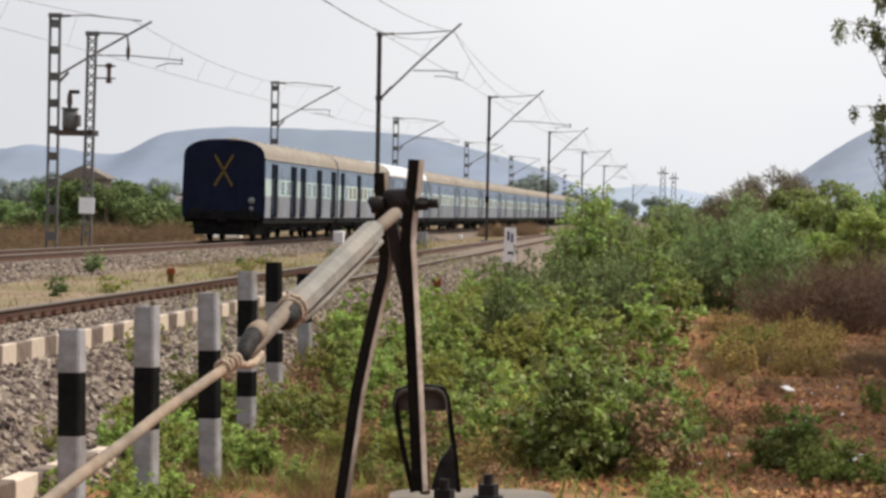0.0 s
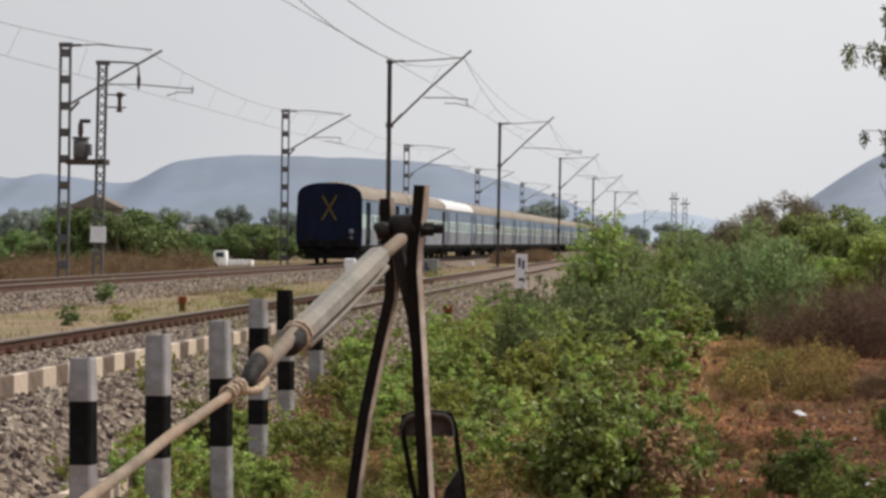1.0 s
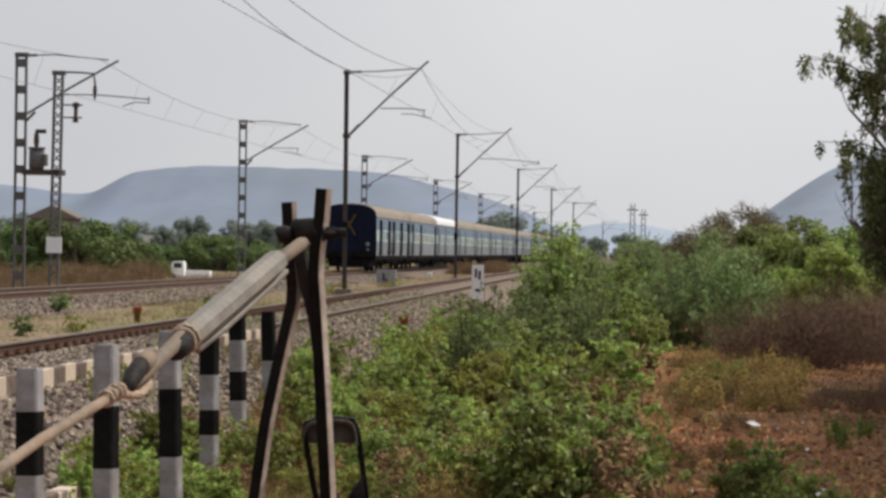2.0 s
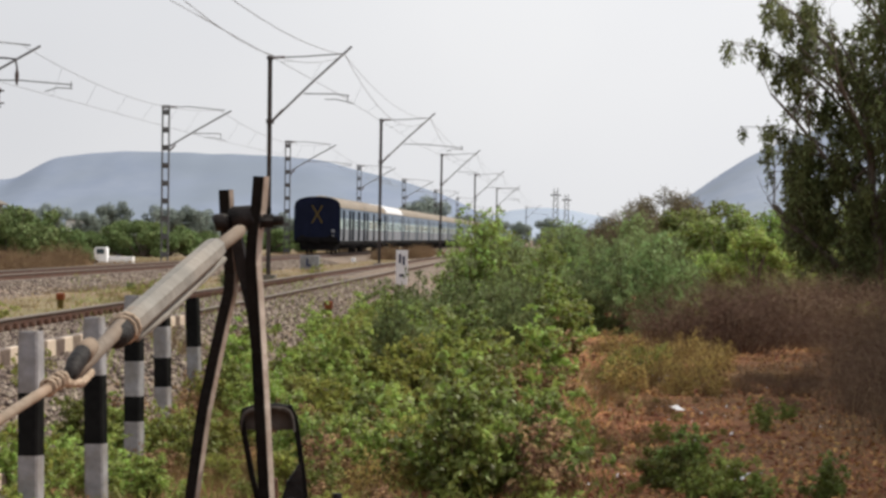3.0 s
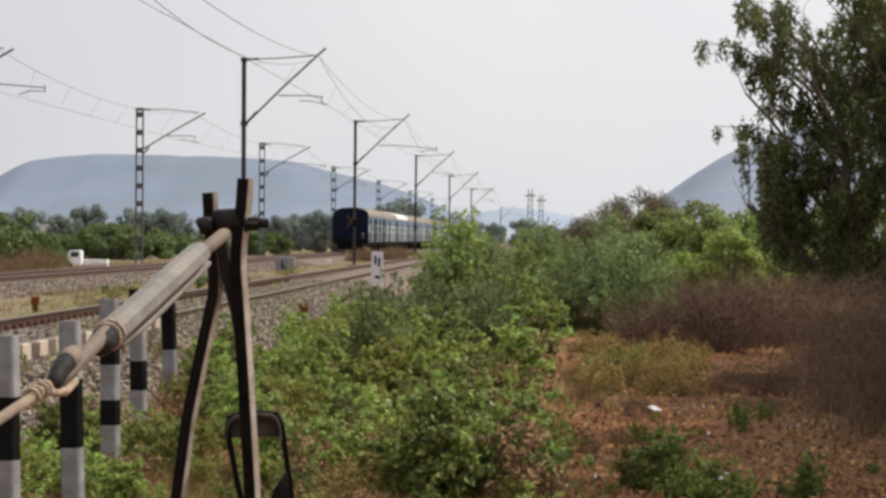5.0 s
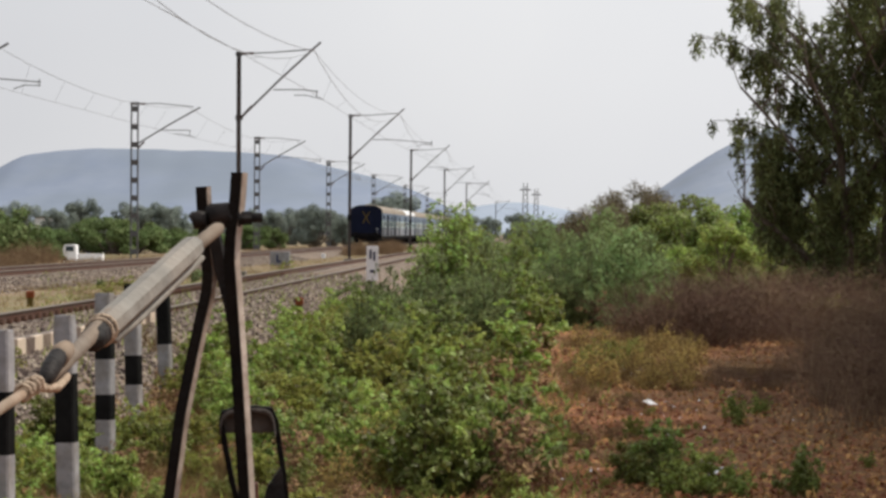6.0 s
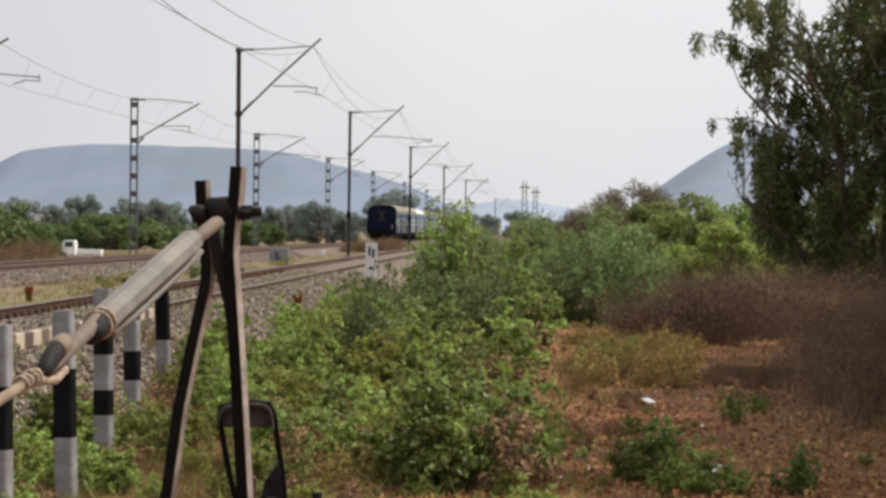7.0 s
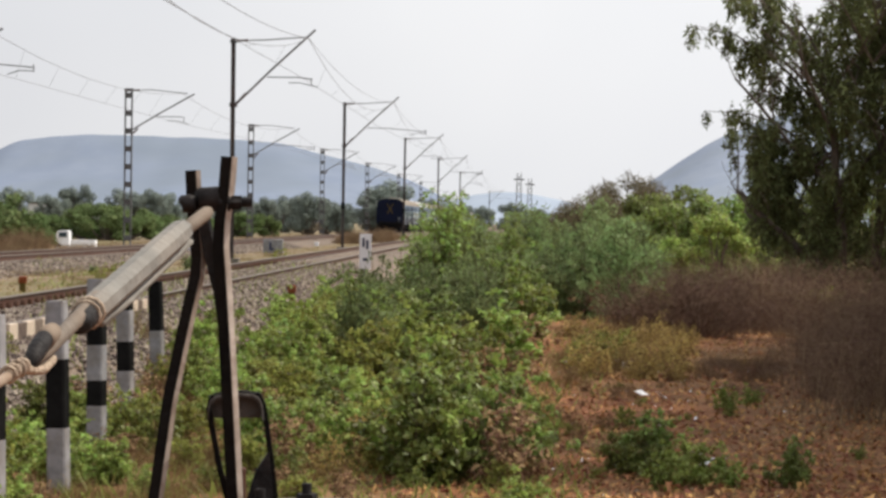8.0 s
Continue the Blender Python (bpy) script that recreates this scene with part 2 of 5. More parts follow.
    "olive": material("olive_brown_leaf", (0.115, 0.098, 0.056), (0.175, 0.145, 0.085), 0.6, scale=0.5, per_island=0.4, translucent=0.25),
    # hills: the blue-grey haze of distance is put into their base colours
    "hill": material("haze_tinted_hill", (0.175, 0.208, 0.275), (0.20, 0.232, 0.295), 1.0, scale=0.02, c3=(0.17, 0.20, 0.245), scale3=0.006, amount3=0.8, spec=0.0),
    "hill_near": material("haze_tinted_near_hill", (0.225, 0.262, 0.335), (0.26, 0.295, 0.365), 1.0, scale=0.03, c3=(0.21, 0.24, 0.28), scale3=0.012, amount3=0.8, spec=0.0),
    "hill_far": material("haze_tinted_far_hill", (0.27, 0.315, 0.385), (0.295, 0.34, 0.41), 1.0, scale=0.01, spec=0.0),
    "wall_white": material("white_house_wall", (0.60, 0.60, 0.60), (0.70, 0.70, 0.69), 0.9, scale=0.5),
    "paper": material("white_litter", (0.72, 0.72, 0.74), (0.82, 0.82, 0.83), 0.6, scale=12),
}


# ---------------------------------------------------------------- mesh helpers
def link_mesh(name, bm, mat):
    me = bpy.data.meshes.new(name)
    bm.to_mesh(me)
    bm.free()
    me.materials.append(M[mat])
    return me


def part(name, bm, mat, parent, label=""):
    """One mesh object under a thing or a part."""
    ob = new(name, link_mesh(name, bm, mat))
    ob.parent = parent
    if label:
        tagged(ob, label)
    return ob


def thing(name, m, label, category, group="", kind=""):
    ob = new(name)
    ob.empty_display_size = 0.2
    ob.matrix_basis = m
    return tagged(ob, label, category, group, kind)


def box(bm, x0, x1, y0, y1, z0, z1, bevel=0.0):
    r = bmesh.ops.create_cube(bm, size=1.0, matrix=Matrix.LocRotScale(((x0 + x1) / 2, (y0 + y1) / 2, (z0 + z1) / 2), None, (abs(x1 - x0), abs(y1 - y0), abs(z1 - z0))))
    if bevel:
        edges = list({e for v in r["verts"] for e in v.link_edges})
        bmesh.ops.bevel(bm, geom=edges, offset=bevel, segments=2, profile=0.6, affect="EDGES")
    return bm


def boxed(x0, x1, y0, y1, z0, z1, bevel=0.0):
    return box(bmesh.new(), x0, x1, y0, y1, z0, z1, bevel)


def tube(bm, points, radii, sides=8, cap=True, flat=None, spin=0.0):
    """A tapered tube along points; flat gives a rectangular section (width, depth) in place of round."""
    pts = [Vector(p) for p in points]
    if not hasattr(radii, "__len__"):
        radii = [radii] * len(pts)
    rings = []
    ref = Vector((0, 0, 1))
    d0 = (pts[1] - pts[0]).normalized()
    if abs(d0.dot(ref)) > 0.9:
        ref = Vector((0, 1, 0))
    for i, p in enumerate(pts):
        a, b = pts[max(i - 1, 0)], pts[min(i + 1, len(pts) - 1)]
        d = (b - a).normalized()
        u = d.cross(ref).normalized()
        v = u.cross(d).normalized()
        ring = []
        if flat:
            w, h = flat[0] / 2 * radii[i], flat[1] / 2 * radii[i]
            c, s = math.cos(spin), math.sin(spin)
            for x, y in ((-w, -h), (w, -h), (w, h), (-w, h)):
                ring.append(bm.verts.new(p + u * (x * c - y * s) + v * (x * s + y * c)))
        else:
            for k in range(sides):
                an = 2 * math.pi * k / sides + spin
                ring.append(bm.verts.new(p + (u * math.cos(an) + v * math.sin(an)) * radii[i]))
        rings.append(ring)
    n = len(rings[0])
    for r0, r1 in zip(rings, rings[1:]):
        for k in range(n):
            bm.faces.new((r0[k], r0[(k + 1) % n], r1[(k + 1) % n], r1[k]))
    if cap:
        bm.faces.new(rings[0][::-1])
        bm.faces.new(rings[-1])
    return bm


def tubed(points, radii, sides=8, **kw):
    return tube(bmesh.new(), points, radii, sides, **kw)


def smooth(bm):
    for f in bm.faces:
        f.smooth = True
    return bm


def mesh_of(name, verts, faces, mat):
    me = bpy.data.meshes.new(name)
    me.from_pydata(verts, [], faces)
    me.materials.append(M[mat])
    return me


def fbm(x, y, s):
    return noise.noise((x * s, y * s, 3.7)) + 0.5 * noise.noise((x * s * 2.3, y * s * 2.3, 9.1))


# ---------------------------------------------------------------- ground
NEAR_X, FAR_X = -8.05, -18.05          # centre lines of the two tracks


def rail_z(track, y):
    if track == "far":
        return 0.04
    return -0.16 + 0.0016 * min(y, 150) + 0.0004 * max(0, min(y, 400) - 150)


def step(a, b, v):
    t = max(0.0, min(1.0, (v - a) / (b - a)))
    return t * t * (3 - 2 * t)


def ground_z(x, y):
    """Height of the one sheet of ground."""
    base_r = -1.05 + 0.10 * fbm(x, y, 0.09)                    # scrubland beside the line
    base_m = -0.42 + 0.05 * fbm(x, y, 0.12)                    # strip between the tracks
    base_l = -0.75 + 0.10 * fbm(x, y, 0.05) - 1.15 * step(-26, -46, x)
    z = base_l + (base_m - base_l) * step(-23, -21, x)
    z = z + (base_r - z) * step(-6.4, -4.6, x)
    z -= 0.7 * step(-28, -36, x) * step(150, 200, y) * (1 - step(300, 340, y))      # hollow of the field
    if x > -6.7 and 10 < y < 60:                               # ballast banked against the painted wall
        z = max(z, -0.29 - 0.76 * step(-6.9, -4.4, x) + 0.03 * fbm(x, y, 0.7))
    for track, cx in (("near", NEAR_X), ("far", FAR_X)):
        bed = rail_z(track, y) - (0.135 if track == "near" else 0.21)
        k = 1 - (step(1.12, 2.9, abs(x - cx)) if track == "near" else step(1.6, 3.4, abs(x - cx)))
        z = z + (bed - z) * k if bed > z else z
    # raised bank by the crossing, on which the lever stand is set
    k = 1 - step(5.5, 11.0, max(abs(y - 1.0), abs(x - 1.0) * 0.9))
    return z + (-0.15 - z) * k


def axis(stops):
    out = []
    for a, b, s in stops:
        n = max(1, int(round((b - a) / s)))
        out += [a + (b - a) * i / n for i in range(n)]
    return out + [stops[-1][1]]


def make_ground():
    xs = axis([(-4000, -400, 450), (-400, -60, 28), (-60, -24, 3), (-24, -4, 0.25), (-4, 10, 0.4), (10, 60, 5), (60, 400, 40), (400, 4000, 450)])
    ys = axis([(-300, -20, 40), (-20, 14, 2), (14, 70, 0.6), (70, 160, 2), (160, 400, 8), (400, 4900, 500)])
    verts = [(x, y, ground_z(x, y)) for y in ys for x in xs]
    n = len(xs)
    faces = [(j * n + i, j * n + i + 1, (j + 1) * n + i + 1, (j + 1) * n + i) for j in range(len(ys) - 1) for i in range(n - 1)]
    me = mesh_of("ground", verts, faces, "soil")
    me.materials.append(M["dry_ground"])
    me.materials.append(M["ballast"])
    for p in me.polygons:
        p.use_smooth = True
        c = p.center
        if -3.0 < c.x - NEAR_X < 2.85 or abs(c.x - FAR_X) < 3.3:
            p.material_index = 2
        elif c.x < -5.0 or c.y > 180:
            p.material_index = 1
    tagged(new("ground", me), "reddish dry soil, pale dry strip and stone ballast beds", "ground", kind="structure")


make_ground()


# ---------------------------------------------------------------- tracks
def rail_section(bm, x, ys, zf, head):
    """A flat-bottomed rail along y: foot and web, or the worn head alone."""
    if head:
        prof = [(-0.034, -0.034), (0.034, -0.034), (0.036, -0.008), (0.028, 0.0), (-0.028, 0.0), (-0.036, -0.008)]
    else:
        prof = [(-0.075, -0.172), (0.075, -0.172), (0.075, -0.160), (0.012, -0.140), (0.010, -0.045), (0.030, -0.0345),
                (-0.030, -0.0345), (-0.010, -0.045), (-0.012, -0.140), (-0.075, -0.160)]
    rings = [[bm.verts.new((x + px, y, zf(y) + pz)) for px, pz in prof] for y in ys]
    n = len(prof)
    for a, b in zip(rings, rings[1:]):
        for k in range(n):
            bm.faces.new((a[k], b[k], b[(k + 1) % n], a[(k + 1) % n]))
    bm.faces.new(rings[0])
    bm.faces.new(rings[-1][::-1])
    return bm


def cant(y):
    """How much the outer rail of the near track stands above the inner one."""
    return 0.085 * (1 - step(85, 185, y))


def sleeper_mesh():
    bm = bmesh.new()
    prof = [(-1.37, 0.0), (-0.84, 0.0), (-0.3, -0.035), (0.3, -0.035), (0.84, 0.0), (1.37, 0.0)]
    rows = []
    for px, pz in prof:
        rows.append([bm.verts.new((px, -0.13, pz - 0.2)), bm.verts.new((px, -0.085, pz)), bm.verts.new((px, 0.085, pz)), bm.verts.new((px, 0.13, pz - 0.2))])
    for a, b in zip(rows, rows[1:]):
        for k in range(3):
            bm.faces.new((a[k], b[k], b[k + 1], a[k + 1]))
    bm.faces.new(rows[0])
    bm.faces.new(rows[-1][::-1])
    return link_mesh("sleeper", bm, "sleeper")


def clip_mesh():
    bm = bmesh.new()
    for s in (-1, 1):
        box(bm, s * 0.06, s * 0.14, -0.05, 0.05, 0.0, 0.045)
        tube(bm, [(s * 0.12, -0.05, 0.02), (s * 0.13, -0.02, 0.075), (s * 0.07, 0.02, 0.07), (s * 0.055, 0.06, 0.03)], 0.013, 5)
    return link_mesh("rail_clip", bm, "clip")


SLEEPER, CLIP = sleeper_mesh(), clip_mesh()


def make_track(name, which, cx, label, y_near, count):
    root = thing(name, pose(0, 0, 0), label, "railway track", kind="structure")
    zf = lambda y: rail_z(which, y)
    ys = [-60, 0, 20, 40, 60, 80, 100, 120, 150, 200, 260, 330, 400, 550, 800, 1200]
    for s in (-1, 1):
        zr = lambda y, s=s: zf(y) + (cant(y) if s < 0 and which == "near" else 0.0)
        rail = part("rail", rail_section(bmesh.new(), cx + s * 0.874, ys, zr, False), "rail_side", root, "rust-brown rail")
        part("rail_head", rail_section(bmesh.new(), cx + s * 0.874, ys, zr, True), "rail_head", rail, "worn bright rail head")
    for i in range(count):
        y = y_near + 0.62 * i
        ob = new("sleeper", SLEEPER)
        ob.parent = root
        rise = cant(y) if which == "near" else 0.0
        ob.matrix_basis = pose(cx, y, zf(y) - 0.174 + rise / 2, 0, math.degrees(math.atan(rise / 1.748)), random.uniform(-0.6, 0.6))
        if i < 110 and which == "near":
            for s in (-1, 1):
                c = new("rail_clip", CLIP)
                c.parent = ob
                c.matrix_basis = pose(s * 0.874, 0, 0)
    return root


make_track("track_near", "near", NEAR_X, "single broad-gauge track with rusty rails on stone ballast", 22, 290)
make_track("track_far", "far", FAR_X, "broad-gauge track under the train on grey ballast", 62, 200)


# ---------------------------------------------------------------- overhead line
def mast_arm(root, z_top, reach, rise=0.35, low=2.45, long_arm=0.0):
    """Stay tube, inclined bracket tube, register arm and insulators of a cantilever towards +x."""
    tipx = reach
    part("stay_tube", tubed([(0.1, 0, z_top - 0.08), (1.2, 0, z_top - 0.04), (tipx - 0.35, 0, z_top + rise * 0.5 - 0.1)], 0.028, 6), "tube", root)
    part("bracket_tube", tubed([(0.1, 0, z_top - low), (tipx * 0.5, 0, z_top - low / 2 + rise / 2), (tipx, 0, z_top + rise)], 0.042, 8), "tube", root)
    part("register_tube", tubed([(tipx * 0.42, 0, z_top - 1.42), (tipx * 0.8, 0.05, z_top - 1.42), (tipx - 0.15 + long_arm, 0.1, z_top - 1.48 - 0.06 * long_arm)], 0.026, 6), "tube", root)
    if long_arm > 1:                                           # pulls away from the mast, or towards it
        steady = [(tipx - 0.15 + long_arm, 0.1, z_top - 1.68), (tipx - 0.7 + long_arm, 0.1, z_top - 1.66), (tipx - 1.1 + long_arm, 0.1, z_top - 1.80)]
    else:
        steady = [(tipx - 1.05 + long_arm, 0.1, z_top - 1.62), (tipx - 0.6 + long_arm, 0.1, z_top - 1.62), (tipx + 0.05 + long_arm, 0.1, z_top - 1.78)]
    part("steady_arm", tubed(steady, 0.02, 6), "tube", root)
    part("dropper_bracket", tubed([(tipx - 0.2 + long_arm, 0.1, z_top - 1.44), (tipx - 0.2 + long_arm, 0.1, z_top - 1.7)], 0.018, 6), "tube", root)
    for n, (x0, z0, x1, z1) in enumerate(((0.12, z_top - 0.08, 0.55, z_top - 0.06), (0.14, z_top - 2.4, 0.5, z_top - 2.02))):
        line_pts, line_r = [], []
        for i in range(13):
            a = i / 12
            line_pts.append((x0 + (x1 - x0) * a, 0, z0 + (z1 - z0) * a))
            line_r.append(0.065 if i % 2 else 0.03)
        bm = tubed(line_pts, line_r, 8)
        part("insulator", bm, "insulator", root, "ribbed brown porcelain insulator")


def joist_column(bm, h):
    """One rolled H section, extruded upwards."""
    prof = [(-0.075, -0.09), (0.075, -0.09), (0.075, -0.078), (0.006, -0.078), (0.006, 0.078), (0.075, 0.078),
            (0.075, 0.09), (-0.075, 0.09), (-0.075, 0.078), (-0.006, 0.078), (-0.006, -0.078), (-0.075, -0.078)]
    rings = [[bm.verts.new((x, y, z)) for x, y in prof] for z in (-0.6, h)]
    for k in range(12):
        bm.faces.new((rings[0][k], rings[0][(k + 1) % 12], rings[1][(k + 1) % 12], rings[1][k]))
    bm.faces.new(rings[0][::-1])
    bm.faces.new(rings[1])
    return bm


def make_joist_mast(long_arm=0.0):
    root = thing("overhead_line_mast", pose(0, 0, 0), "dark steel joist mast with cantilever arm beside the track", "railway mast", "joist masts along the near track")
    part("column", joist_column(bmesh.new(), 8.02), "mast", root, "dark rusty steel joist")
    part("base_plate", boxed(-0.3, 0.3, -0.3, 0.3, -0.9, -0.15, 0.03), "plinth", root, "grey concrete foundation")
    part("cap_clamp", boxed(-0.11, 0.13, -0.12, 0.12, 7.86, 7.98), "mast", root)
    part("bracket_clamp", boxed(-0.11, 0.15, -0.12, 0.12, 5.48, 5.64), "mast", root)
    part("number_plate", boxed(-0.11, 0.11, -0.125, -0.095, 2.0, 2.35), "black_paint", root, "small dark plate")
    mast_arm(root, 8.02, 3.05, 0.35, 2.45, long_arm)
    return root


def make_lattice_mast(h=7.95, arm=True, lace=False, long_arm=0.0):
    root = thing("lattice_mast", pose(0, 0, 0), "galvanised double-channel lattice mast beside the far track", "railway mast", "lattice masts along the far track")
    w = 0.17 if not lace else 0.14
    for s in (-1, 1):
        bm = bmesh.new()
        box(bm, s * w - 0.035, s * w + 0.035, -0.07, 0.07, -0.8, h)
        part("channel", bm, "galv", root)
    z, i = 0.25, 0
    if not lace:
        while z < h:
            part("batten", boxed(-w + 0.035, w - 0.035, -0.075, 0.075, z - 0.14, z + 0.14), "galv", root)
            z += 0.92
    else:
        bm = bmesh.new()
        while z < h - 0.3:
            s = 1 if i % 2 else -1
            tube(bm, [(-s * w, -0.07, z), (s * w, -0.07, z + 0.3)], 0.022, 4)
            tube(bm, [(s * w, 0.07, z), (-s * w, 0.07, z + 0.3)], 0.022, 4)
            z += 0.3
            i += 1
        part("lacing", bm, "galv", root, "diagonal lacing bars")
    part("base_plate", boxed(-0.4, 0.4, -0.35, 0.35, -1.0, -0.25, 0.03), "plinth", root, "grey concrete foundation")
    part("cap", boxed(-0.22, 0.24, -0.09, 0.09, h - 0.14, h + 0.02), "galv", root)
    if arm:
        mast_arm(root, h, 3.40, -0.23, 2.16, long_arm)
    return root


NEAR_MASTS = [(-11.41, 98.6), (-11.09, 150.0), (-10.83, 212.0), (-10.62, 278.0), (-10.7, 354.0), (-10.7, 560.0), (-11.4, 36.0)]
FAR_MASTS = [(-21.83, 90.6), (-21.25, 136.7), (-20.3, 186.0), (-20.25, 247.0), (-19.8, 304.0), (-19.8, 372.0), (-19.8, 440.0), (-22.0, 32.0)]

short_mast, long_mast = make_joist_mast(0.05), make_joist_mast(1.75)
for n, (x, y) in enumerate(NEAR_MASTS):
    m = pose(x, y, 0.0 if n else 0.03, 0, random.uniform(-0.4, 0.4), 0)
    if n < 2:
        (short_mast, long_mast)[n].matrix_basis = m
    else:
        copy_thing((short_mast, long_mast)[n % 2], m)
far_long, far_short = make_lattice_mast(long_arm=1.25), make_lattice_mast(long_arm=-0.35)
for n, (x, y) in enumerate(FAR_MASTS):
    m = pose(x, y, 0, 0, random.uniform(-0.3, 0.3), 0)
    if n < 2:
        (far_long, far_short)[n].matrix_basis = m
    else:
        copy_thing((far_long, far_short)[n % 2], m)

# the laced pole with a bracket, and the small transformer on its platform between the two poles
pole = make_lattice_mast(7.3, False, True)
pole.name = "laced_pole"
tagged(pole, "slim laced steel pole with bracket arm and insulators", "railway pole")
del pole["group"]
pole.matrix_basis = pose(-20.46, 90.0, 0, 0, 0.4, 0)
part("bracket_arm", tubed([(0, 0, 7.28), (0.8, 0, 7.27), (1.22, 0, 7.24), (1.27, 0, 6.9)], 0.04, 6), "galv", pole)
part("hanging_insulator", tubed([(1.27, 0, 6.9), (1.27, 0, 6.75), (1.27, 0, 6.6), (1.27, 0, 6.35)], [0.03, 0.07, 0.07, 0.03], 8), "insulator", pole)
for zz in (6.15, 5.72):
    part("side_arm", tubed([(0.1, 0, zz), (0.85, 0, zz)], 0.03, 6), "galv", pole)
bm = bmesh.new()
for zz in (6.2, 6.1, 6.0, 5.9, 5.8, 5.7, 5.6):
    tube(bm, [(0.62, 0, zz - 0.05), (0.62, 0, zz), (0.62, 0, zz + 0.05)], [0.06, 0.14 if zz in (6.2, 6.1, 5.7, 5.6) else 0.08, 0.06], 8)
part("post_insulator", bm, "insulator", pole, "dark porcelain post insulators")
part("sign_plate", boxed(-0.27, 0.27, -0.14, -0.09, 1.05, 1.6, 0.01), "board", pole, "pale blank sign plate")

trafo = thing("pole_transformer", pose(-21.2, 90.3, 3.95), "small grey transformer on a steel cross platform", "transformer")
part("platform", boxed(-0.45, 0.95, -0.3, 0.3, -0.22, -0.03), "mast", trafo)
part("tank", smooth(tubed([(0.0, 0, -0.03), (0.0, 0, 0.05), (0.0, 0, 0.62), (0.0, 0, 0.72)], [0.24, 0.27, 0.27, 0.12], 14)), "galv", trafo)
part("tank_lid", tubed([(0.0, 0, 0.66), (0.0, 0, 0.74)], 0.3, 14), "galv", trafo)
part("bushing", tubed([(-0.02, 0, 0.7), (-0.02, 0, 0.9), (-0.02, 0, 1.15), (-0.02, 0, 1.3)], [0.05, 0.1, 0.09, 0.05], 10), "insulator", trafo)
part("fuse_arm", boxed(-0.05, 0.32, -0.05, 0.05, 1.22, 1.36, 0.02), "mast", trafo)
part("cooling_fin", boxed(0.22, 0.36, -0.18, 0.18, 0.1, 0.5, 0.02), "galv", trafo)


def sag(a, b, drop, n=14):
    a, b = Vector(a), Vector(b)
    return [a.lerp(b, i / n) - Vector((0, 0, 4 * drop * (i / n) * (1 - i / n))) for i in range(n + 1)]


def make_catenary(name, masts, offset, label, z_m, z_c, feeder=False, drop=1.35):
    root = thing(name, pose(0, 0, 0), label, "overhead wire")
    ms = sorted(masts, key=lambda p: p[1])
    for (x0, y0), (x1, y1) in zip(ms, ms[1:]):
        a, b = (x0 + offset, y0, z_m), (x1 + offset, y1, z_m)
        top = sag(a, b, drop + (0.4 if feeder and y1 < 110 else 0.0))
        if feeder:
            part("feeder_wire", tubed(sag(a, b, 0.85 if y1 < 110 else 0.65), 0.012 if y1 < 110 else 0.008, 5), "wire", root)
        part("messenger_wire", tubed(top, 0.0105, 5), "wire", root)
        dx = 0.25 if ms.index((x0, y0)) % 2 else -0.25
        ca, cb = Vector((x0 + offset - 0.5 + dx, y0, z_c)), Vector((x1 + offset - 0.5 - dx, y1, z_c))
        part("contact_wire", tubed([ca, ca.lerp(cb, 0.5), cb], 0.0095, 5), "wire", root)
        for k in range(2, 13, 2):
            p = top[k]
            part("dropper", tubed([p, ca.lerp(cb, k / 14)], 0.005, 4), "wire", root)


make_catenary("near_overhead_wires", NEAR_MASTS, 2.75, "thin grey messenger and contact wires over the near track", 8.1, 6.65, True)
make_catenary("far_overhead_wires", FAR_MASTS, 2.75, "thin grey messenger and contact wires over the far track", 7.75, 6.35, drop=0.7)


# ---------------------------------------------------------------- the train
COACH_L, HALF = 21.7, 1.62


def coach_ring(y):
    """Section of the body from the sill up over the roof, as (x, z)."""
    side = [(-HALF, 0.95), (-HALF - 0.015, 1.6), (-HALF, 2.4), (-HALF + 0.03, 3.25)]
    roof = []
    for k in range(13):
        a = math.pi * (1 - k / 12)
        roof.append((math.copysign(abs(math.cos(a)) ** 0.75, math.cos(a)) * (HALF - 0.03), 3.32 + 0.70 * math.sin(a) ** 0.85))
    return side, roof


def coach_shell(y0, y1):
    bm = bmesh.new()
    side, roof = coach_ring(0)
    prof = side + roof + [(-x, z) for x, z in side[::-1]]
    rings = [[bm.verts.new((x, y, z)) for x, z in prof] for y in (y0, y1)]
    for k in range(len(prof) - 1):
        bm.faces.new((rings[0][k], rings[0][k + 1], rings[1][k + 1], rings[1][k]))
    bm.faces.new((rings[0][-1], rings[0][0], rings[1][0], rings[1][-1]))
    bm.faces.new(rings[0][::-1])
    bm.faces.new(rings[1])
    return bm


def roof_skin(y0, y1):
    bm = bmesh.new()
    _, roof = coach_ring(0)
    rings = [[bm.verts.new((x * 1.012, y, z + 0.012)) for x, z in [(-HALF - 0.02, 3.28)] + roof + [(HALF + 0.02, 3.28)]] for y in (y0, y1)]
    lower = [[bm.verts.new((v.co.x * 0.985, v.co.y, v.co.z - 0.03)) for v in r] for r in rings]
    n = len(rings[0])
    for k in range(n - 1):
        bm.faces.new((rings[0][k], rings[0][k + 1], rings[1][k + 1], rings[1][k]))
        bm.faces.new((lower[0][k + 1], lower[0][k], lower[1][k], lower[1][k + 1]))
    for r, l in zip(rings, lower):
        for k in range(n - 1):
            bm.faces.new((r[k], l[k], l[k + 1], r[k + 1]))
    return smooth(bm)


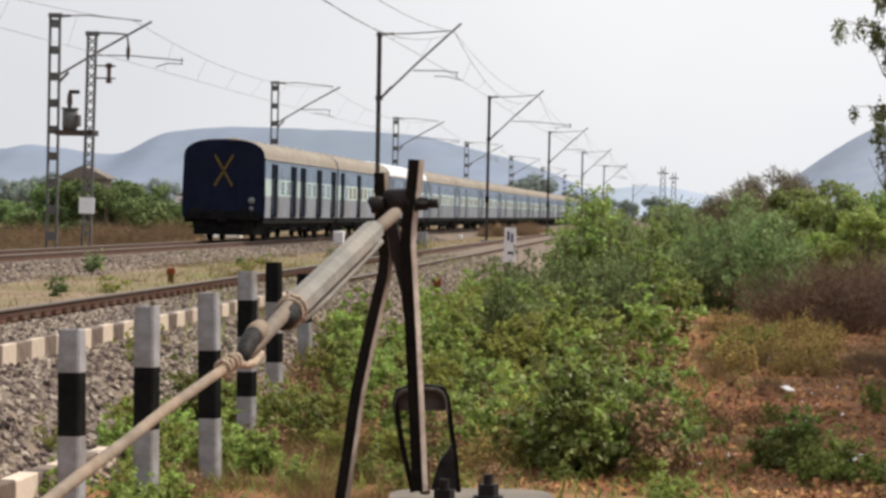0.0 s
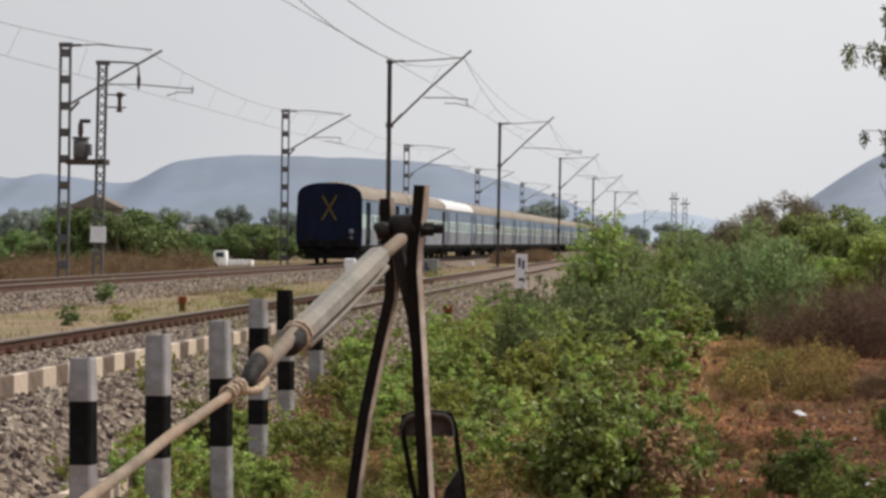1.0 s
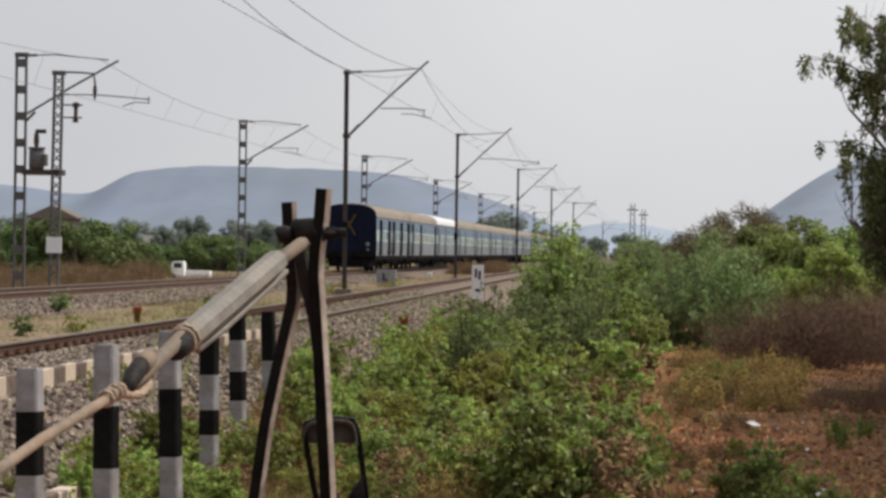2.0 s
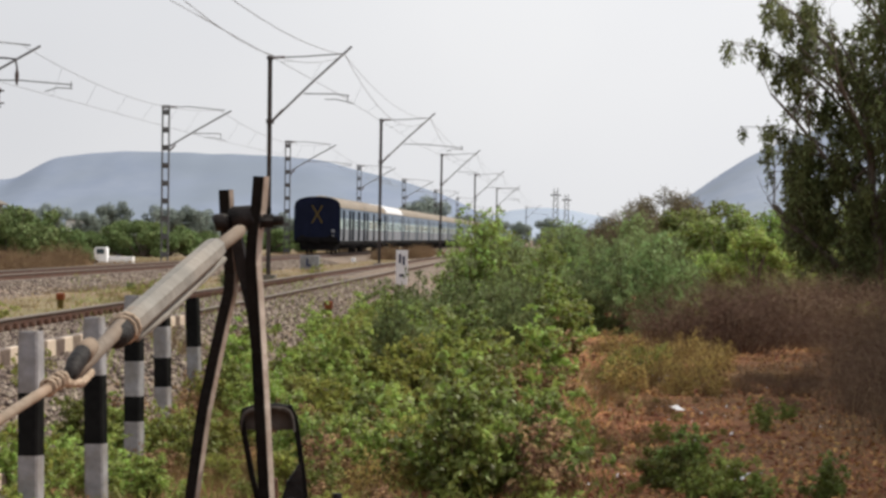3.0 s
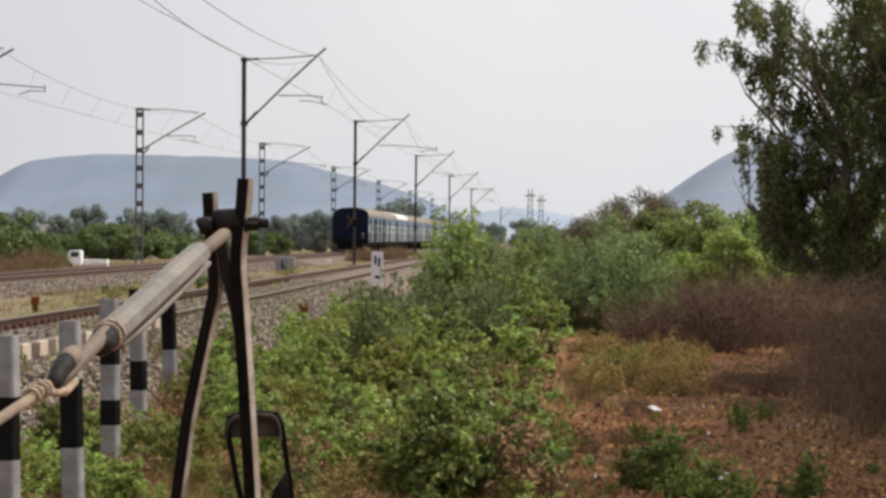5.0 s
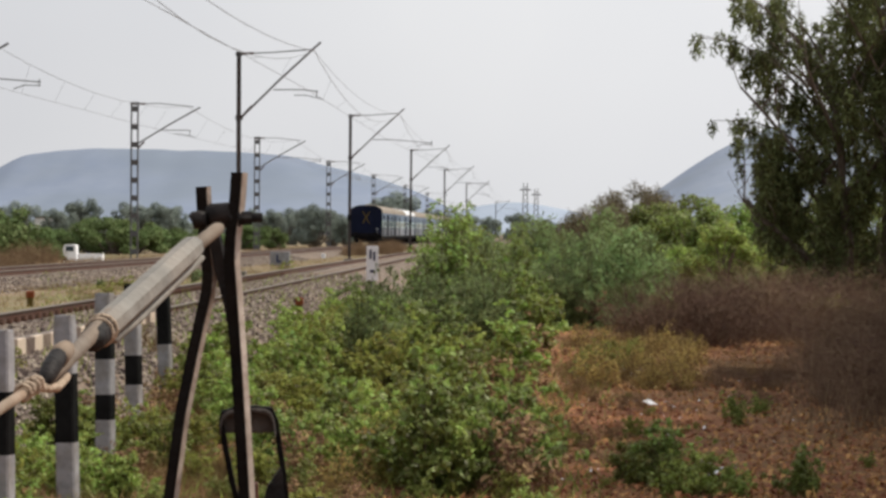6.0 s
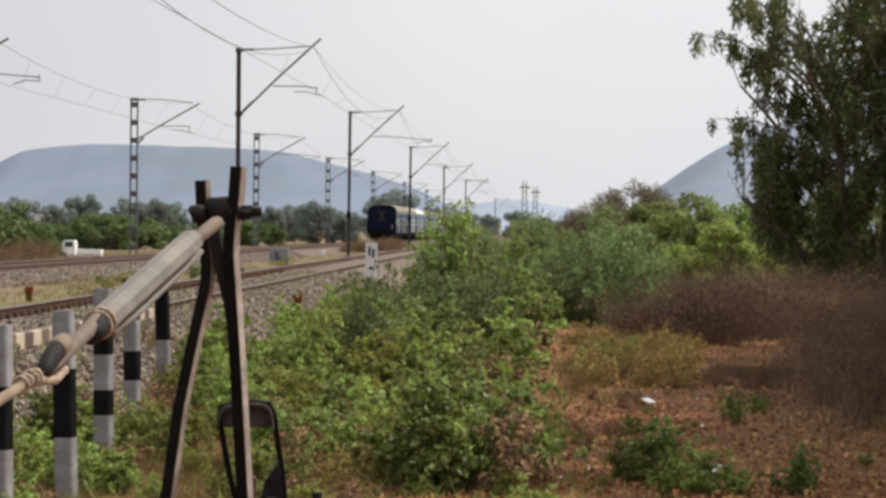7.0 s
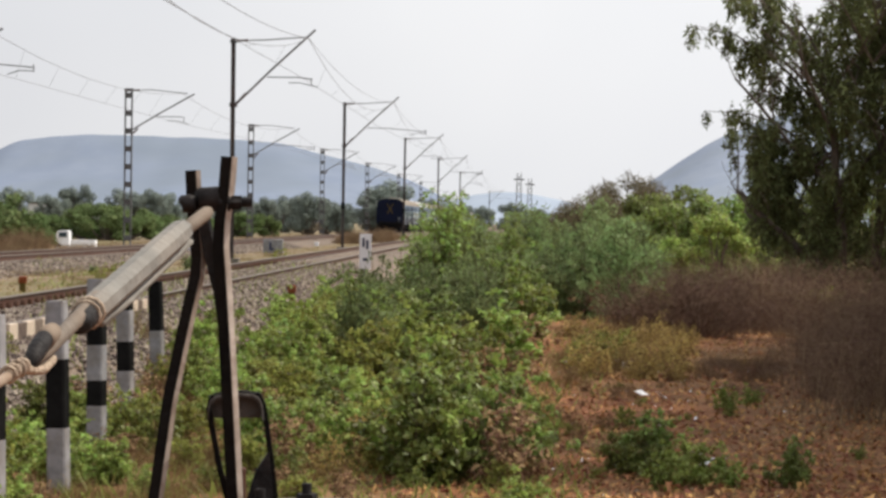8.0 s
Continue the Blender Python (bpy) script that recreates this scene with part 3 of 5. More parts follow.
def bogie(root, y):
    b = part("bogie", boxed(-1.15, 1.15, y - 1.9, y + 1.9, 0.45, 0.72, 0.03), "bogie", root, "sooty black bogie")
    for s in (-1, 1):
        part("side_frame", boxed(s * 1.05 - 0.08, s * 1.05 + 0.08, y - 2.0, y + 2.0, 0.35, 0.62, 0.02), "bogie", b)
        for dy in (-1.45, 1.45):
            part("wheel", tubed([(s * 0.80, y + dy, 0.46), (s * 0.86, y + dy, 0.46), (s * 0.94, y + dy, 0.46)], [0.49, 0.46, 0.455], 20), "bogie", b)
            part("axle_box", boxed(s * 1.0 - 0.12, s * 1.0 + 0.14, y + dy - 0.2, y + dy + 0.2, 0.3, 0.62, 0.03), "bogie", b)
            part("spring", tubed([(s * 1.05, y + dy * 0.6, 0.5), (s * 1.05, y + dy * 0.6, 0.95)], 0.11, 8), "bogie", b)


def make_coach(label, end=False, roof="coach_roof", band="coach_cream", guard=False, shutter=False, open_doors=False):
    """Origin at the rear end on the rail tops; the coach reaches forward along +y."""
    root = thing("passenger_coach", pose(0, 0, 0), label, "railway coach", "coaches of the train")
    part("body", coach_shell(0, COACH_L), "coach_grey", root, "grey coach body")
    part("roof", roof_skin(0.01, COACH_L - 0.01), roof, root, "white painted roof" if roof == "white_roof" else "dusty beige roof")
    for s in (-1, 1):
        part("upper_band", boxed(s * (HALF - 0.03), s * (HALF + 0.012), 0.06, COACH_L - 0.06, 2.5, 3.24, 0.004), "coach_blue", root, "light blue paint band")
        part("window_band", boxed(s * (HALF - 0.02), s * (HALF + 0.02), 0.06, COACH_L - 0.06, 1.80, 2.5, 0.004), band, root)
        part("gutter", boxed(s * (HALF - 0.01), s * (HALF + 0.05), 0.03, COACH_L - 0.03, 3.26, 3.31), "coach_roof", root)
        part("sole_bar", boxed(s * 1.3, s * 1.58, 0.1, COACH_L - 0.1, 0.72, 0.95), "bogie", root, "black underframe box with the shade painted in beam")
        doors = (1.9, 7.1, 9.9, 15.0, 19.9) if guard else (0.9, COACH_L * 0.34, COACH_L - 1.9)
        for y in doors:
            # open doors are solid near-black panels, the shade inside put into the colour
            d = part("door", boxed(s * (HALF - 0.02), s * (HALF + 0.06), y - (0.25 if guard else 0.1), y + (1.15 if guard else 1.05), 0.98, 3.1, 0.005), "door_dark" if open_doors else "door_closed", root, "open doorway as a dark panel with painted shade" if open_doors else "closed grey-blue door")
            for e in (-0.32, 1.22):
                part("handrail", tubed([(s * (HALF + 0.09), y + e, 1.1), (s * (HALF + 0.09), y + e, 2.5)], 0.014, 5), "coach_grey", d)
            part("footstep", boxed(s * 1.45, s * (HALF + 0.08), y + 0.1, y + 0.85, 0.5, 0.56), "bogie", d)
        y = 2.6
        n = 0
        while y < COACH_L - 3.2:
            if not any(abs(y + 0.5 - d - 0.48) < 1.1 for d in doors):
                w = part("window", boxed(s * (HALF + 0.0), s * (HALF + 0.026), y, y + 1.0, 1.90, 2.42, 0.004), "brown_shutter" if shutter and n % 3 else "glass_dark", root, "barred window")
                part("upper_light", boxed(s * (HALF + 0.0), s * (HALF + 0.02), y + 0.05, y + 0.95, 2.58, 2.95, 0.004), "glass_dark" if n % 4 == 1 else "coach_blue", w, "upper window light")
                part("window_frame", boxed(s * (HALF + 0.012), s * (HALF + 0.04), y - 0.05, y + 1.05, 1.84, 1.90), "coach_cream", w)
                for b in range(3):
                    zz = 2.02 + b * 0.13
                    part("window_bar", boxed(s * (HALF + 0.026), s * (HALF + 0.036), y, y + 0.95, zz, zz + 0.022), "coach_cream", w)
            y += 1.55
            n += 1
    for k in range(8):
        y = 1.8 + k * 2.55
        part("roof_vent", boxed(-0.22, 0.22, y, y + 0.4, 3.98, 4.12, 0.03), roof, root)
    for y in (3.4, COACH_L - 3.4):
        bogie(root, y)
    # fills the space under the floor; the shadow there is put into its black
    part("underframe", boxed(-1.28, 1.28, 0.3, COACH_L - 0.3, 0.52, 0.93), "bogie", root, "black underframe box with the shade painted in")
    part("battery_box", boxed(-1.35, 1.35, 8.5, 11.0, 0.4, 0.9, 0.03), "bogie", root)
    part("water_tank", boxed(-1.3, 1.3, 12.5, 14.5, 0.42, 0.9, 0.05), "bogie", root)
    part("gangway", boxed(-0.75, 0.75, COACH_L, COACH_L + 0.58, 0.95, 3.5, 0.04), "door_dark", root, "dark gangway bellows")
    if end:
        # the blind rear end
        bm = bmesh.new()
        side, roofp = coach_ring(0)
        prof = side + roofp + [(-x, z) for x, z in side[::-1]]
        a = [bm.verts.new((x * 1.01, -0.07, z)) for x, z in prof]
        b = [bm.verts.new((x * 1.01, 0.05, z)) for x, z in prof]
        bm.faces.new(a[::-1])
        for k in range(len(prof)):
            k2 = (k + 1) % len(prof)
            bm.faces.new((a[k], a[k2], b[k2], b[k]))
        face = part("rear_end", bm, "navy", root, "dark navy rear end wall")
        part("end_door", boxed(-0.5, 0.5, -0.11, -0.06, 1.0, 2.95, 0.02), "navy", face)
        x_bm = bmesh.new()
        for s in (-1, 1):
            bmesh.ops.create_cube(x_bm, size=1.0, matrix=Matrix.LocRotScale((0, -0.125, 2.78), Euler((0, s * 0.53, 0)), (0.09, 0.02, 1.42)))
        part("cross_mark", x_bm, "yellow", face, "dull yellow X painted on the end")
        for s in (-1, 1):
            part("buffer", tubed([(s * 0.98, -0.08, 1.1), (s * 0.98, -0.5, 1.1), (s * 0.98, -0.52, 1.1), (s * 0.98, -0.58, 1.1)], [0.1, 0.1, 0.23, 0.23], 14), "bogie", face)
        part("tail_lamp", smooth(tubed([(1.12, -0.07, 1.62), (1.12, -0.13, 1.62)], 0.13, 14)), "coach_grey", face, "round tail lamp")
        part("tail_lamp", smooth(tubed([(1.12, -0.07, 1.3), (1.12, -0.12, 1.3)], 0.09, 14)), "coach_grey", face, "round tail lamp")
        part("head_stock", boxed(-1.45, 1.45, -0.12, 0.2, 0.85, 1.2, 0.02), "bogie", face)
        part("screw_coupling", boxed(-0.15, 0.15, -0.4, -0.05, 0.75, 1.05, 0.04), "bogie", face)
        # added filler box that carries the black down towards the rails
        part("end_gear", boxed(-1.22, 1.22, 0.25, 2.6, 0.24, 0.9, 0.05), "bogie", face, "black filler box under the rear end")
        part("rail_guard", boxed(-1.2, 1.2, 0.1, 0.2, 0.25, 0.85), "bogie", face)
    return root


TRAIN_REAR = 103.4
coaches = []
guard = make_coach("last coach with dark navy end and a yellow X", True, guard=True, open_doors=True)
second = make_coach("grey and light blue passenger coach with open doors and brown shutters", shutter=True, open_doors=True)
plain = make_coach("grey and light blue passenger coach with dusty beige roof", shutter=True)
white = make_coach("grey and light blue passenger coach with clean white roof", roof="white_roof")
for n in range(15):
    src = (guard, second, white, plain)[min(n, 3)]
    m = pose(FAR_X, TRAIN_REAR + n * 22.3, rail_z("far", 0))
    if n < 4:
        src.matrix_basis = m
        coaches.append(src)
    else:
        coaches.append(copy_thing(src, m))


# ---------------------------------------------------------------- far distance
def make_ridge(name, label, pts, y, depth, mat, seed):
    """A hill from a smooth crest line (x, z): a slope with gullies towards us and one behind."""
    xs = np.linspace(pts[0][0], pts[-1][0], 160)
    px, pz = [p[0] for p in pts], [p[1] for p in pts]
    crest = np.interp(xs, px, pz)
    ker = np.hanning(9)
    crest = np.convolve(np.pad(crest, 4, mode="edge"), ker / ker.sum(), mode="valid")
    rows = [(-1.0, 0.0), (-0.75, 0.16), (-0.5, 0.36), (-0.3, 0.58), (-0.14, 0.82), (-0.04, 0.97), (0.0, 1.0), (0.2, 0.98), (0.6, 0.5), (1.0, 0.0)]
    verts, faces = [], []
    for d, h in rows:
        for i, x in enumerate(xs):
            g = noise.noise((x * 0.006, d * 1.2, seed)) * 0.35 + noise.noise((x * 0.02, d * 2.0, seed)) * 0.15
            hh = h if d >= 0 or h == 0 else max(0.0, h * (1 + g * (1 - h) * 1.2))
            z = -3 + (crest[i] + 3) * hh + noise.noise((x * 0.03, 5, seed)) * 0.012 * crest[i]
            verts.append((x, y + d * depth + 60 * g * (1 - h), z))
    n = len(xs)
    for j in range(len(rows) - 1):
        for i in range(n - 1):
            faces.append((j * n + i, j * n + i + 1, (j + 1) * n + i + 1, (j + 1) * n + i))
    me = mesh_of(name, verts, faces, mat)
    for p in me.polygons:
        p.use_smooth = True
    tagged(new(name, me), label, "hill", kind="structure")


S = 3000 / 4700
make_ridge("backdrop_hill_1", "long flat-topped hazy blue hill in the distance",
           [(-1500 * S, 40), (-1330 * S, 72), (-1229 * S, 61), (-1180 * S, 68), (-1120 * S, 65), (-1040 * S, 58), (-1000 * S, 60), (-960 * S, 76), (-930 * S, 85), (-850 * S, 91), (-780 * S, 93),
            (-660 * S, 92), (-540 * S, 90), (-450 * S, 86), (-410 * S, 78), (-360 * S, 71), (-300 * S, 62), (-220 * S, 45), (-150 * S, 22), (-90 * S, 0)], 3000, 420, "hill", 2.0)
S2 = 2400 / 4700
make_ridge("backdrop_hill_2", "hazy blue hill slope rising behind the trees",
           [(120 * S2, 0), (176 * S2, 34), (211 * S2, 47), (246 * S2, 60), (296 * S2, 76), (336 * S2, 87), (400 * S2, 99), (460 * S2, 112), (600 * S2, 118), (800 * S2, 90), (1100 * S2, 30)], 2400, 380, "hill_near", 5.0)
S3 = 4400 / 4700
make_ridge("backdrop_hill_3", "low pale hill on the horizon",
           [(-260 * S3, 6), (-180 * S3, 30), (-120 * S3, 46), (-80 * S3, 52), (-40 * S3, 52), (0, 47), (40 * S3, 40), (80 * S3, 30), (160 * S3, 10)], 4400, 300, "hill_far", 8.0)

# far line-side masts and towers near the vanishing point
tower = thing("far_steel_tower", pose(-5.1, 640, -0.5), "slim lattice steel tower far along the line", "tower", "far towers")
for s in (-1, 1):
    for q in (-1, 1):
        part("leg", tubed([(s * 0.8, q * 0.8, 0), (s * 0.45, q * 0.45, 14)], 0.09, 5), "galv", tower)
bm = bmesh.new()
for k in range(9):
    z = k * 1.5
    w = 0.8 - 0.35 * z / 14
    tube(bm, [(-w, -w, z), (w, -w, z + 1.5)], 0.06, 4)
    tube(bm, [(w, -w, z), (-w, -w, z + 1.5)], 0.06, 4)
part("bracing", bm, "galv", tower)
part("cross_arm", boxed(-1.3, 1.3, -0.1, 0.1, 12.2, 12.5), "galv", tower)
copy_thing(tower, pose(-2.8, 720, -0.5))

# ---------------------------------------------------------------- line-side things
def make_post(h, bands, label):
    """Square concrete guard post, chamfered at the top, painted in black and white bands (z from the top down)."""
    root = thing("guard_post", pose(0, 0, 0), label, "guard post", "black and white guard posts")
    z1 = h
    for n, (size, colour) in enumerate(bands):
        z0 = z1 - size if n < len(bands) - 1 else -0.25
        bm = bmesh.new()
        w = 0.085
        if n == 0:
            prof = [(w, z0), (w, z1 - 0.16), (w * 0.93, z1 - 0.012), (w * 0.88, z1)]
        else:
            prof = [(w, z0), (w, z1)]
        rings = [[bm.verts.new((sx * r, sy * r, z)) for sx, sy in ((-1, -1), (1, -1), (1, 1), (-1, 1))] for r, z in prof]
        for a, b in zip(rings, rings[1:]):
            for k in range(4):
                bm.faces.new((a[k], a[(k + 1) % 4], b[(k + 1) % 4], b[k]))
        bm.faces.new(rings[0][::-1])
        bm.faces.new(rings[-1])
        edges = [e for e in bm.edges if abs(e.verts[0].co.z - e.verts[1].co.z) > 0.02]
        bmesh.ops.bevel(bm, geom=edges, offset=0.016, segments=1, affect="EDGES")
        part("painted_band", bm, colour, root, "white painted band" if colour == "white_paint" else "black painted band")
        z1 = z0
    return root


POSTS = [  # x, y, lean, heights of the top and of the band joints, colour of the top band
    (-4.46, 19.3, 1.4, (0.47, 0.15, -0.32), "w"), (-4.25, 21.0, 1.0, (0.59, 0.10, -0.40), "w"), (-4.12, 23.2, 1.6, (0.64, 0.13, -0.47), "w"),
    (-4.46, 27.2, 1.2, (0.74, 0.44, 0.06, -0.30, -0.56), "w"), (-4.83, 31.5, 1.8, (0.75, 0.27, -0.10, -0.45), "b"), (-5.10, 36.0, 2.4, (0.51, -0.16), "b")]
for x, y, lean, joints, top_band in POSTS:
    gz = ground_z(x, y)
    joints = [z - gz for z in joints if z > gz + 0.05]
    sizes = [a - b for a, b in zip(joints, joints[1:])] + [0.6]
    dark = top_band == "b"
    bands = [(size, "black_paint" if (n % 2 == 0) == dark else "white_paint") for n, size in enumerate(sizes)]
    lab = "square concrete guard post with black painted top, in the scrub" if dark else "square concrete guard post painted in white and black bands"
    p = make_post(joints[0], bands, lab)
    p.matrix_basis = pose(x, y, gz, random.uniform(-1, 1), -lean, random.uniform(-2, 2) - 9)

# chequered ballast wall beside the near rail
wall = thing("ballast_wall", pose(0, 0, 0), "low wall of cream and dark painted blocks beside the rail", "low wall", kind="structure")
y, n = 15.0, 0
while y < 46:
    L = random.uniform(0.52, 0.62)
    zt = -0.02 + random.uniform(-0.012, 0.012) - 0.0006 * (y - 25)
    ob = part("block", boxed(-0.035, 0.035, 0.004, L - 0.004, -0.42, 0, 0.006), "cream_block" if n % 2 else "dark_block", wall)
    ob.matrix_basis = pose(-6.72, y, zt, 0, random.uniform(-0.8, 0.8), 0)
    y += L
    n += 1
kerb = thing("kerb_wall", pose(0, 0, 0), "low pale kerb of worn painted blocks below the posts", "kerb", kind="structure")
for k in range(10):
    y = 17.6 + 0.72 * k
    ob = part("block", boxed(-0.08, 0.08, 0.006, 0.71, -0.55, 0, 0.015), "cream_block" if k % 2 else "dark_block", kerb)
    ob.matrix_basis = pose(-5.08, y, -0.68 - 0.012 * k, 0, random.uniform(-1, 1), 0)


def make_peg(x, y, h, name="marker_peg"):
    root = thing(name, pose(x, y, ground_z(x, y)), "short rust-orange marker peg beside the ballast", "marker peg", "orange marker pegs")
    part("shaft", boxed(-0.07, 0.07, -0.05, 0.05, -0.2, h * 0.6, 0.015), "yellow", root, "dull yellow lower part")
    part("head", boxed(-0.095, 0.095, -0.06, 0.06, h * 0.55, h, 0.04), "rust_peg", root, "rust-orange top")


make_peg(-5.68, 61.6, 0.40)
make_peg(-11.6, 59.7, 0.36)

sign = thing("distance_board", pose(-4.98, 76.7, ground_z(-4.98, 76.7)), "narrow white board with dark mark on a post", "sign board")
part("post", tubed([(0, 0.04, -0.3), (0, 0.04, 1.5)], 0.04, 8), "galv", sign)
part("panel", boxed(-0.17, 0.17, -0.02, 0.02, 0.95, 1.95, 0.01), "board", sign)
for x0, x1, z0, z1 in ((-0.09, -0.02, 1.58, 1.84), (0.02, 0.09, 1.52, 1.78), (-0.07, 0.08, 1.18, 1.26)):
    part("mark", boxed(x0, x1, -0.026, -0.018, z0, z1), "ink", sign, "dark bar of writing")

block = thing("marker_block", pose(-14.1, 141.0, ground_z(-14.1, 141.0)), "grey concrete marker block with a dark mark", "marker block")
part("body", boxed(-0.52, 0.52, -0.25, 0.25, -0.1, 0.72, 0.04), "white_paint", block)
part("mark", boxed(-0.20, -0.08, -0.26, -0.245, 0.14, 0.56), "ink", block)
part("mark", boxed(-0.079, 0.06, -0.26, -0.245, 0.14, 0.26), "ink", block)
for x, y, w in ((-16.0, 123.0, 0.62), (-14.9, 178.0, 0.32)):
    st = thing("whitewashed_stone", pose(x, y, ground_z(x, y)), "whitewashed stone on the grass strip between the tracks", "stone", "whitewashed stones")
    bm = boxed(-w * 0.42, w * 0.42, -w * 0.3, w * 0.3, -0.1, w * 0.95, w * 0.12)
    for v in bm.verts:
        v.co += Vector((1, 1, 0.5)) * (0.10 * w * noise.noise(v.co * 4 / w))
    part("boulder", bm, "board", st)

# white pickup beyond the far line
def make_pickup():
    gz = ground_z(-49.1, 280) + 0.02
    root = thing("pickup_truck", pose(-49.1, 280, gz, 0, 0, 2), "white pickup truck parked on the field beyond the line", "truck")
    root.scale = (1.0, 1.0, 1.15)
    part("chassis", boxed(-2.5, 2.2, -0.8, 0.8, 0.45, 0.65, 0.03), "veh_white", root)
    cab = bmesh.new()
    prof = [(-2.65, 0.5), (-2.65, 1.1), (-2.05, 1.28), (-1.75, 1.95), (-0.75, 1.98), (-0.55, 1.9), (-0.5, 0.5)]
    a = [cab.verts.new((x, -0.82, z)) for x, z in prof]
    b = [cab.verts.new((x, 0.82, z)) for x, z in prof]
    cab.faces.new(a)
    cab.faces.new(b[::-1])
    for k in range(len(prof)):
        cab.faces.new((a[k], b[k], b[(k + 1) % len(prof)], a[(k + 1) % len(prof)]))
    bmesh.ops.bevel(cab, geom=list(cab.edges), offset=0.05, segments=2, affect="EDGES")
    c = part("cab", cab, "veh_white", root)
    part("side_window", boxed(-1.65, -0.8, -0.835, -0.80, 1.35, 1.82, 0.01), "glass_dark", c)
    part("wheel_arch", boxed(-2.4, -1.4, -0.84, -0.8, 0.5, 0.75, 0.02), "tyre", c)
    for s in (-1, 1):
        part("bed_side", boxed(-0.42, 2.2, s * 0.82 - 0.03, s * 0.82 + 0.03, 0.6, 1.12, 0.02), "veh_white", root)
        for x in (-1.8, 1.6):
            w = part("wheel", tubed([(x, s * 0.6, 0.33), (x, s * 0.8, 0.33)], 0.33, 18), "tyre", root, "black tyre")
            part("hub", tubed([(x, s * 0.79, 0.33), (x, s * 0.815, 0.33)], 0.16, 12), "veh_white", w)
    part("tailgate", boxed(2.15, 2.22, -0.8, 0.8, 0.6, 1.12, 0.02), "veh_white", root)
    part("bed_floor", boxed(-0.42, 2.15, -0.8, 0.8, 0.62, 0.68), "veh_white", root)
    part("load", boxed(0.5, 0.8, -0.7, 0.7, 0.68, 1.2, 0.06), "coach_grey", root, "grey bundle in the bed")


make_pickup()

# small white houses among the far trees
for x, y, w, h in ((-115, 620, 9, 6), (-76, 640, 7, 5), (-104, 655, 12, 5)):
    root = thing("far_house", pose(x, y, ground_z(x, y) - 0.2), "small white flat-roofed house among far trees", "house", "far white houses")
    part("wall", boxed(-w / 2, w / 2, -3, 3, 0, h, 0.05), "wall_white", root)
    part("roof", boxed(-w / 2 - 0.3, w / 2 + 0.3, -3.3, 3.3, h, h + 0.3), "plinth", root)
    for k in (-0.25, 0.25):
        part("window", boxed(w * k - 0.5, w * k + 0.5, -3.05, -2.98, h * 0.55, h * 0.55 + 1.2), "glass_dark", root)


barn = thing("gabled_house", pose(-91, 400, ground_z(-91, 400)), "low grey house with gable roof behind the bushes", "house")
part("wall", boxed(-3.2, 3.2, -3, 3, 0, 7.2, 0.05), "plinth", barn)
bm = bmesh.new()
ends = [[bm.verts.new((x, y, z)) for x, z in ((-3.9, 7.0), (-3.9, 7.2), (0, 9.0), (3.9, 7.2), (3.9, 7.0))] for y in (-3.4, 3.4)]
bm.faces.new(ends[0])
bm.faces.new(ends[1][::-1])
for k in range(5):
    bm.faces.new((ends[0][k], ends[1][k], ends[1][(k + 1) % 5], ends[0][(k + 1) % 5]))
part("roof", bm, "plinth", barn, "grey gable roof")


# ---------------------------------------------------------------- the lever stand in front
U = 3.65 / 4700                        # metres across one unit of the drawing below
STAND = pose(-0.379, 3.65, 1.471, 0, -1.0, 5.41)


def lp(x, y, d=0.0):
    """A point of the stand from its front drawing (x right, y down, origin at the top of the long bar), d away from us."""
    return ((x - 744) * U, d, -(y - 331) * U)


def bar(points, w, t, spin, mat, name, parent, label="", worn=False):
    """A bent flat iron bar; worn lays a strip of painted sunlight on its narrow side."""
    bm = tubed([lp(*p) for p in points], 1.0, flat=(w, t), spin=spin)
    edges = [e for e in bm.edges if len(e.link_faces) == 2 and e.calc_face_angle(0) > 1.0]
    bmesh.ops.bevel(bm, geom=edges, offset=0.0014, segments=2, affect="EDGES")
    ob = part(name, bm, mat, parent, label)
    if worn:                                                   # the narrow side: sunlight put on as a pale steel strip
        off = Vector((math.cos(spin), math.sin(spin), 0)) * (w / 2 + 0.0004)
        part("worn_edge", tubed([Vector(lp(*p)) + off for p in points], 1.0, flat=(0.001, t * 0.84), spin=spin), "sunlit_steel", ob, "pale steel edge with painted sunlight")
    return ob


stand = thing("lever_stand", STAND, "weathered iron lever stand with two bent bars on a plinth", "lever stand")
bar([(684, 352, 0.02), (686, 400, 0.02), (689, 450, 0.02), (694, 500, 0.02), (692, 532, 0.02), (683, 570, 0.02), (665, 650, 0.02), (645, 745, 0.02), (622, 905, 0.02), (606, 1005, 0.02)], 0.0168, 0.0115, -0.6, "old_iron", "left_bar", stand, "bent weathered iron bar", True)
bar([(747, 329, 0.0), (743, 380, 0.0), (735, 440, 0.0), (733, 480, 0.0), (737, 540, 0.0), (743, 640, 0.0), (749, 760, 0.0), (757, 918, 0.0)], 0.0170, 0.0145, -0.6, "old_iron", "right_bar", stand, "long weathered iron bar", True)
bar([(699, 415, 0.012), (706, 450, 0.012), (716, 500, 0.012), (731, 560, 0.008), (741, 630, 0.006)], 0.015, 0.012, -0.3, "dark_iron", "brace_bar", stand)
hub = part("hub", smooth(tubed([lp(690, 404, 0.012), lp(698, 403, 0.012), lp(728, 401, 0.012), lp(738, 401, 0.012)], [0.013, 0.017, 0.017, 0.012], 16)), "dark_iron", stand, "greasy pivot boss")
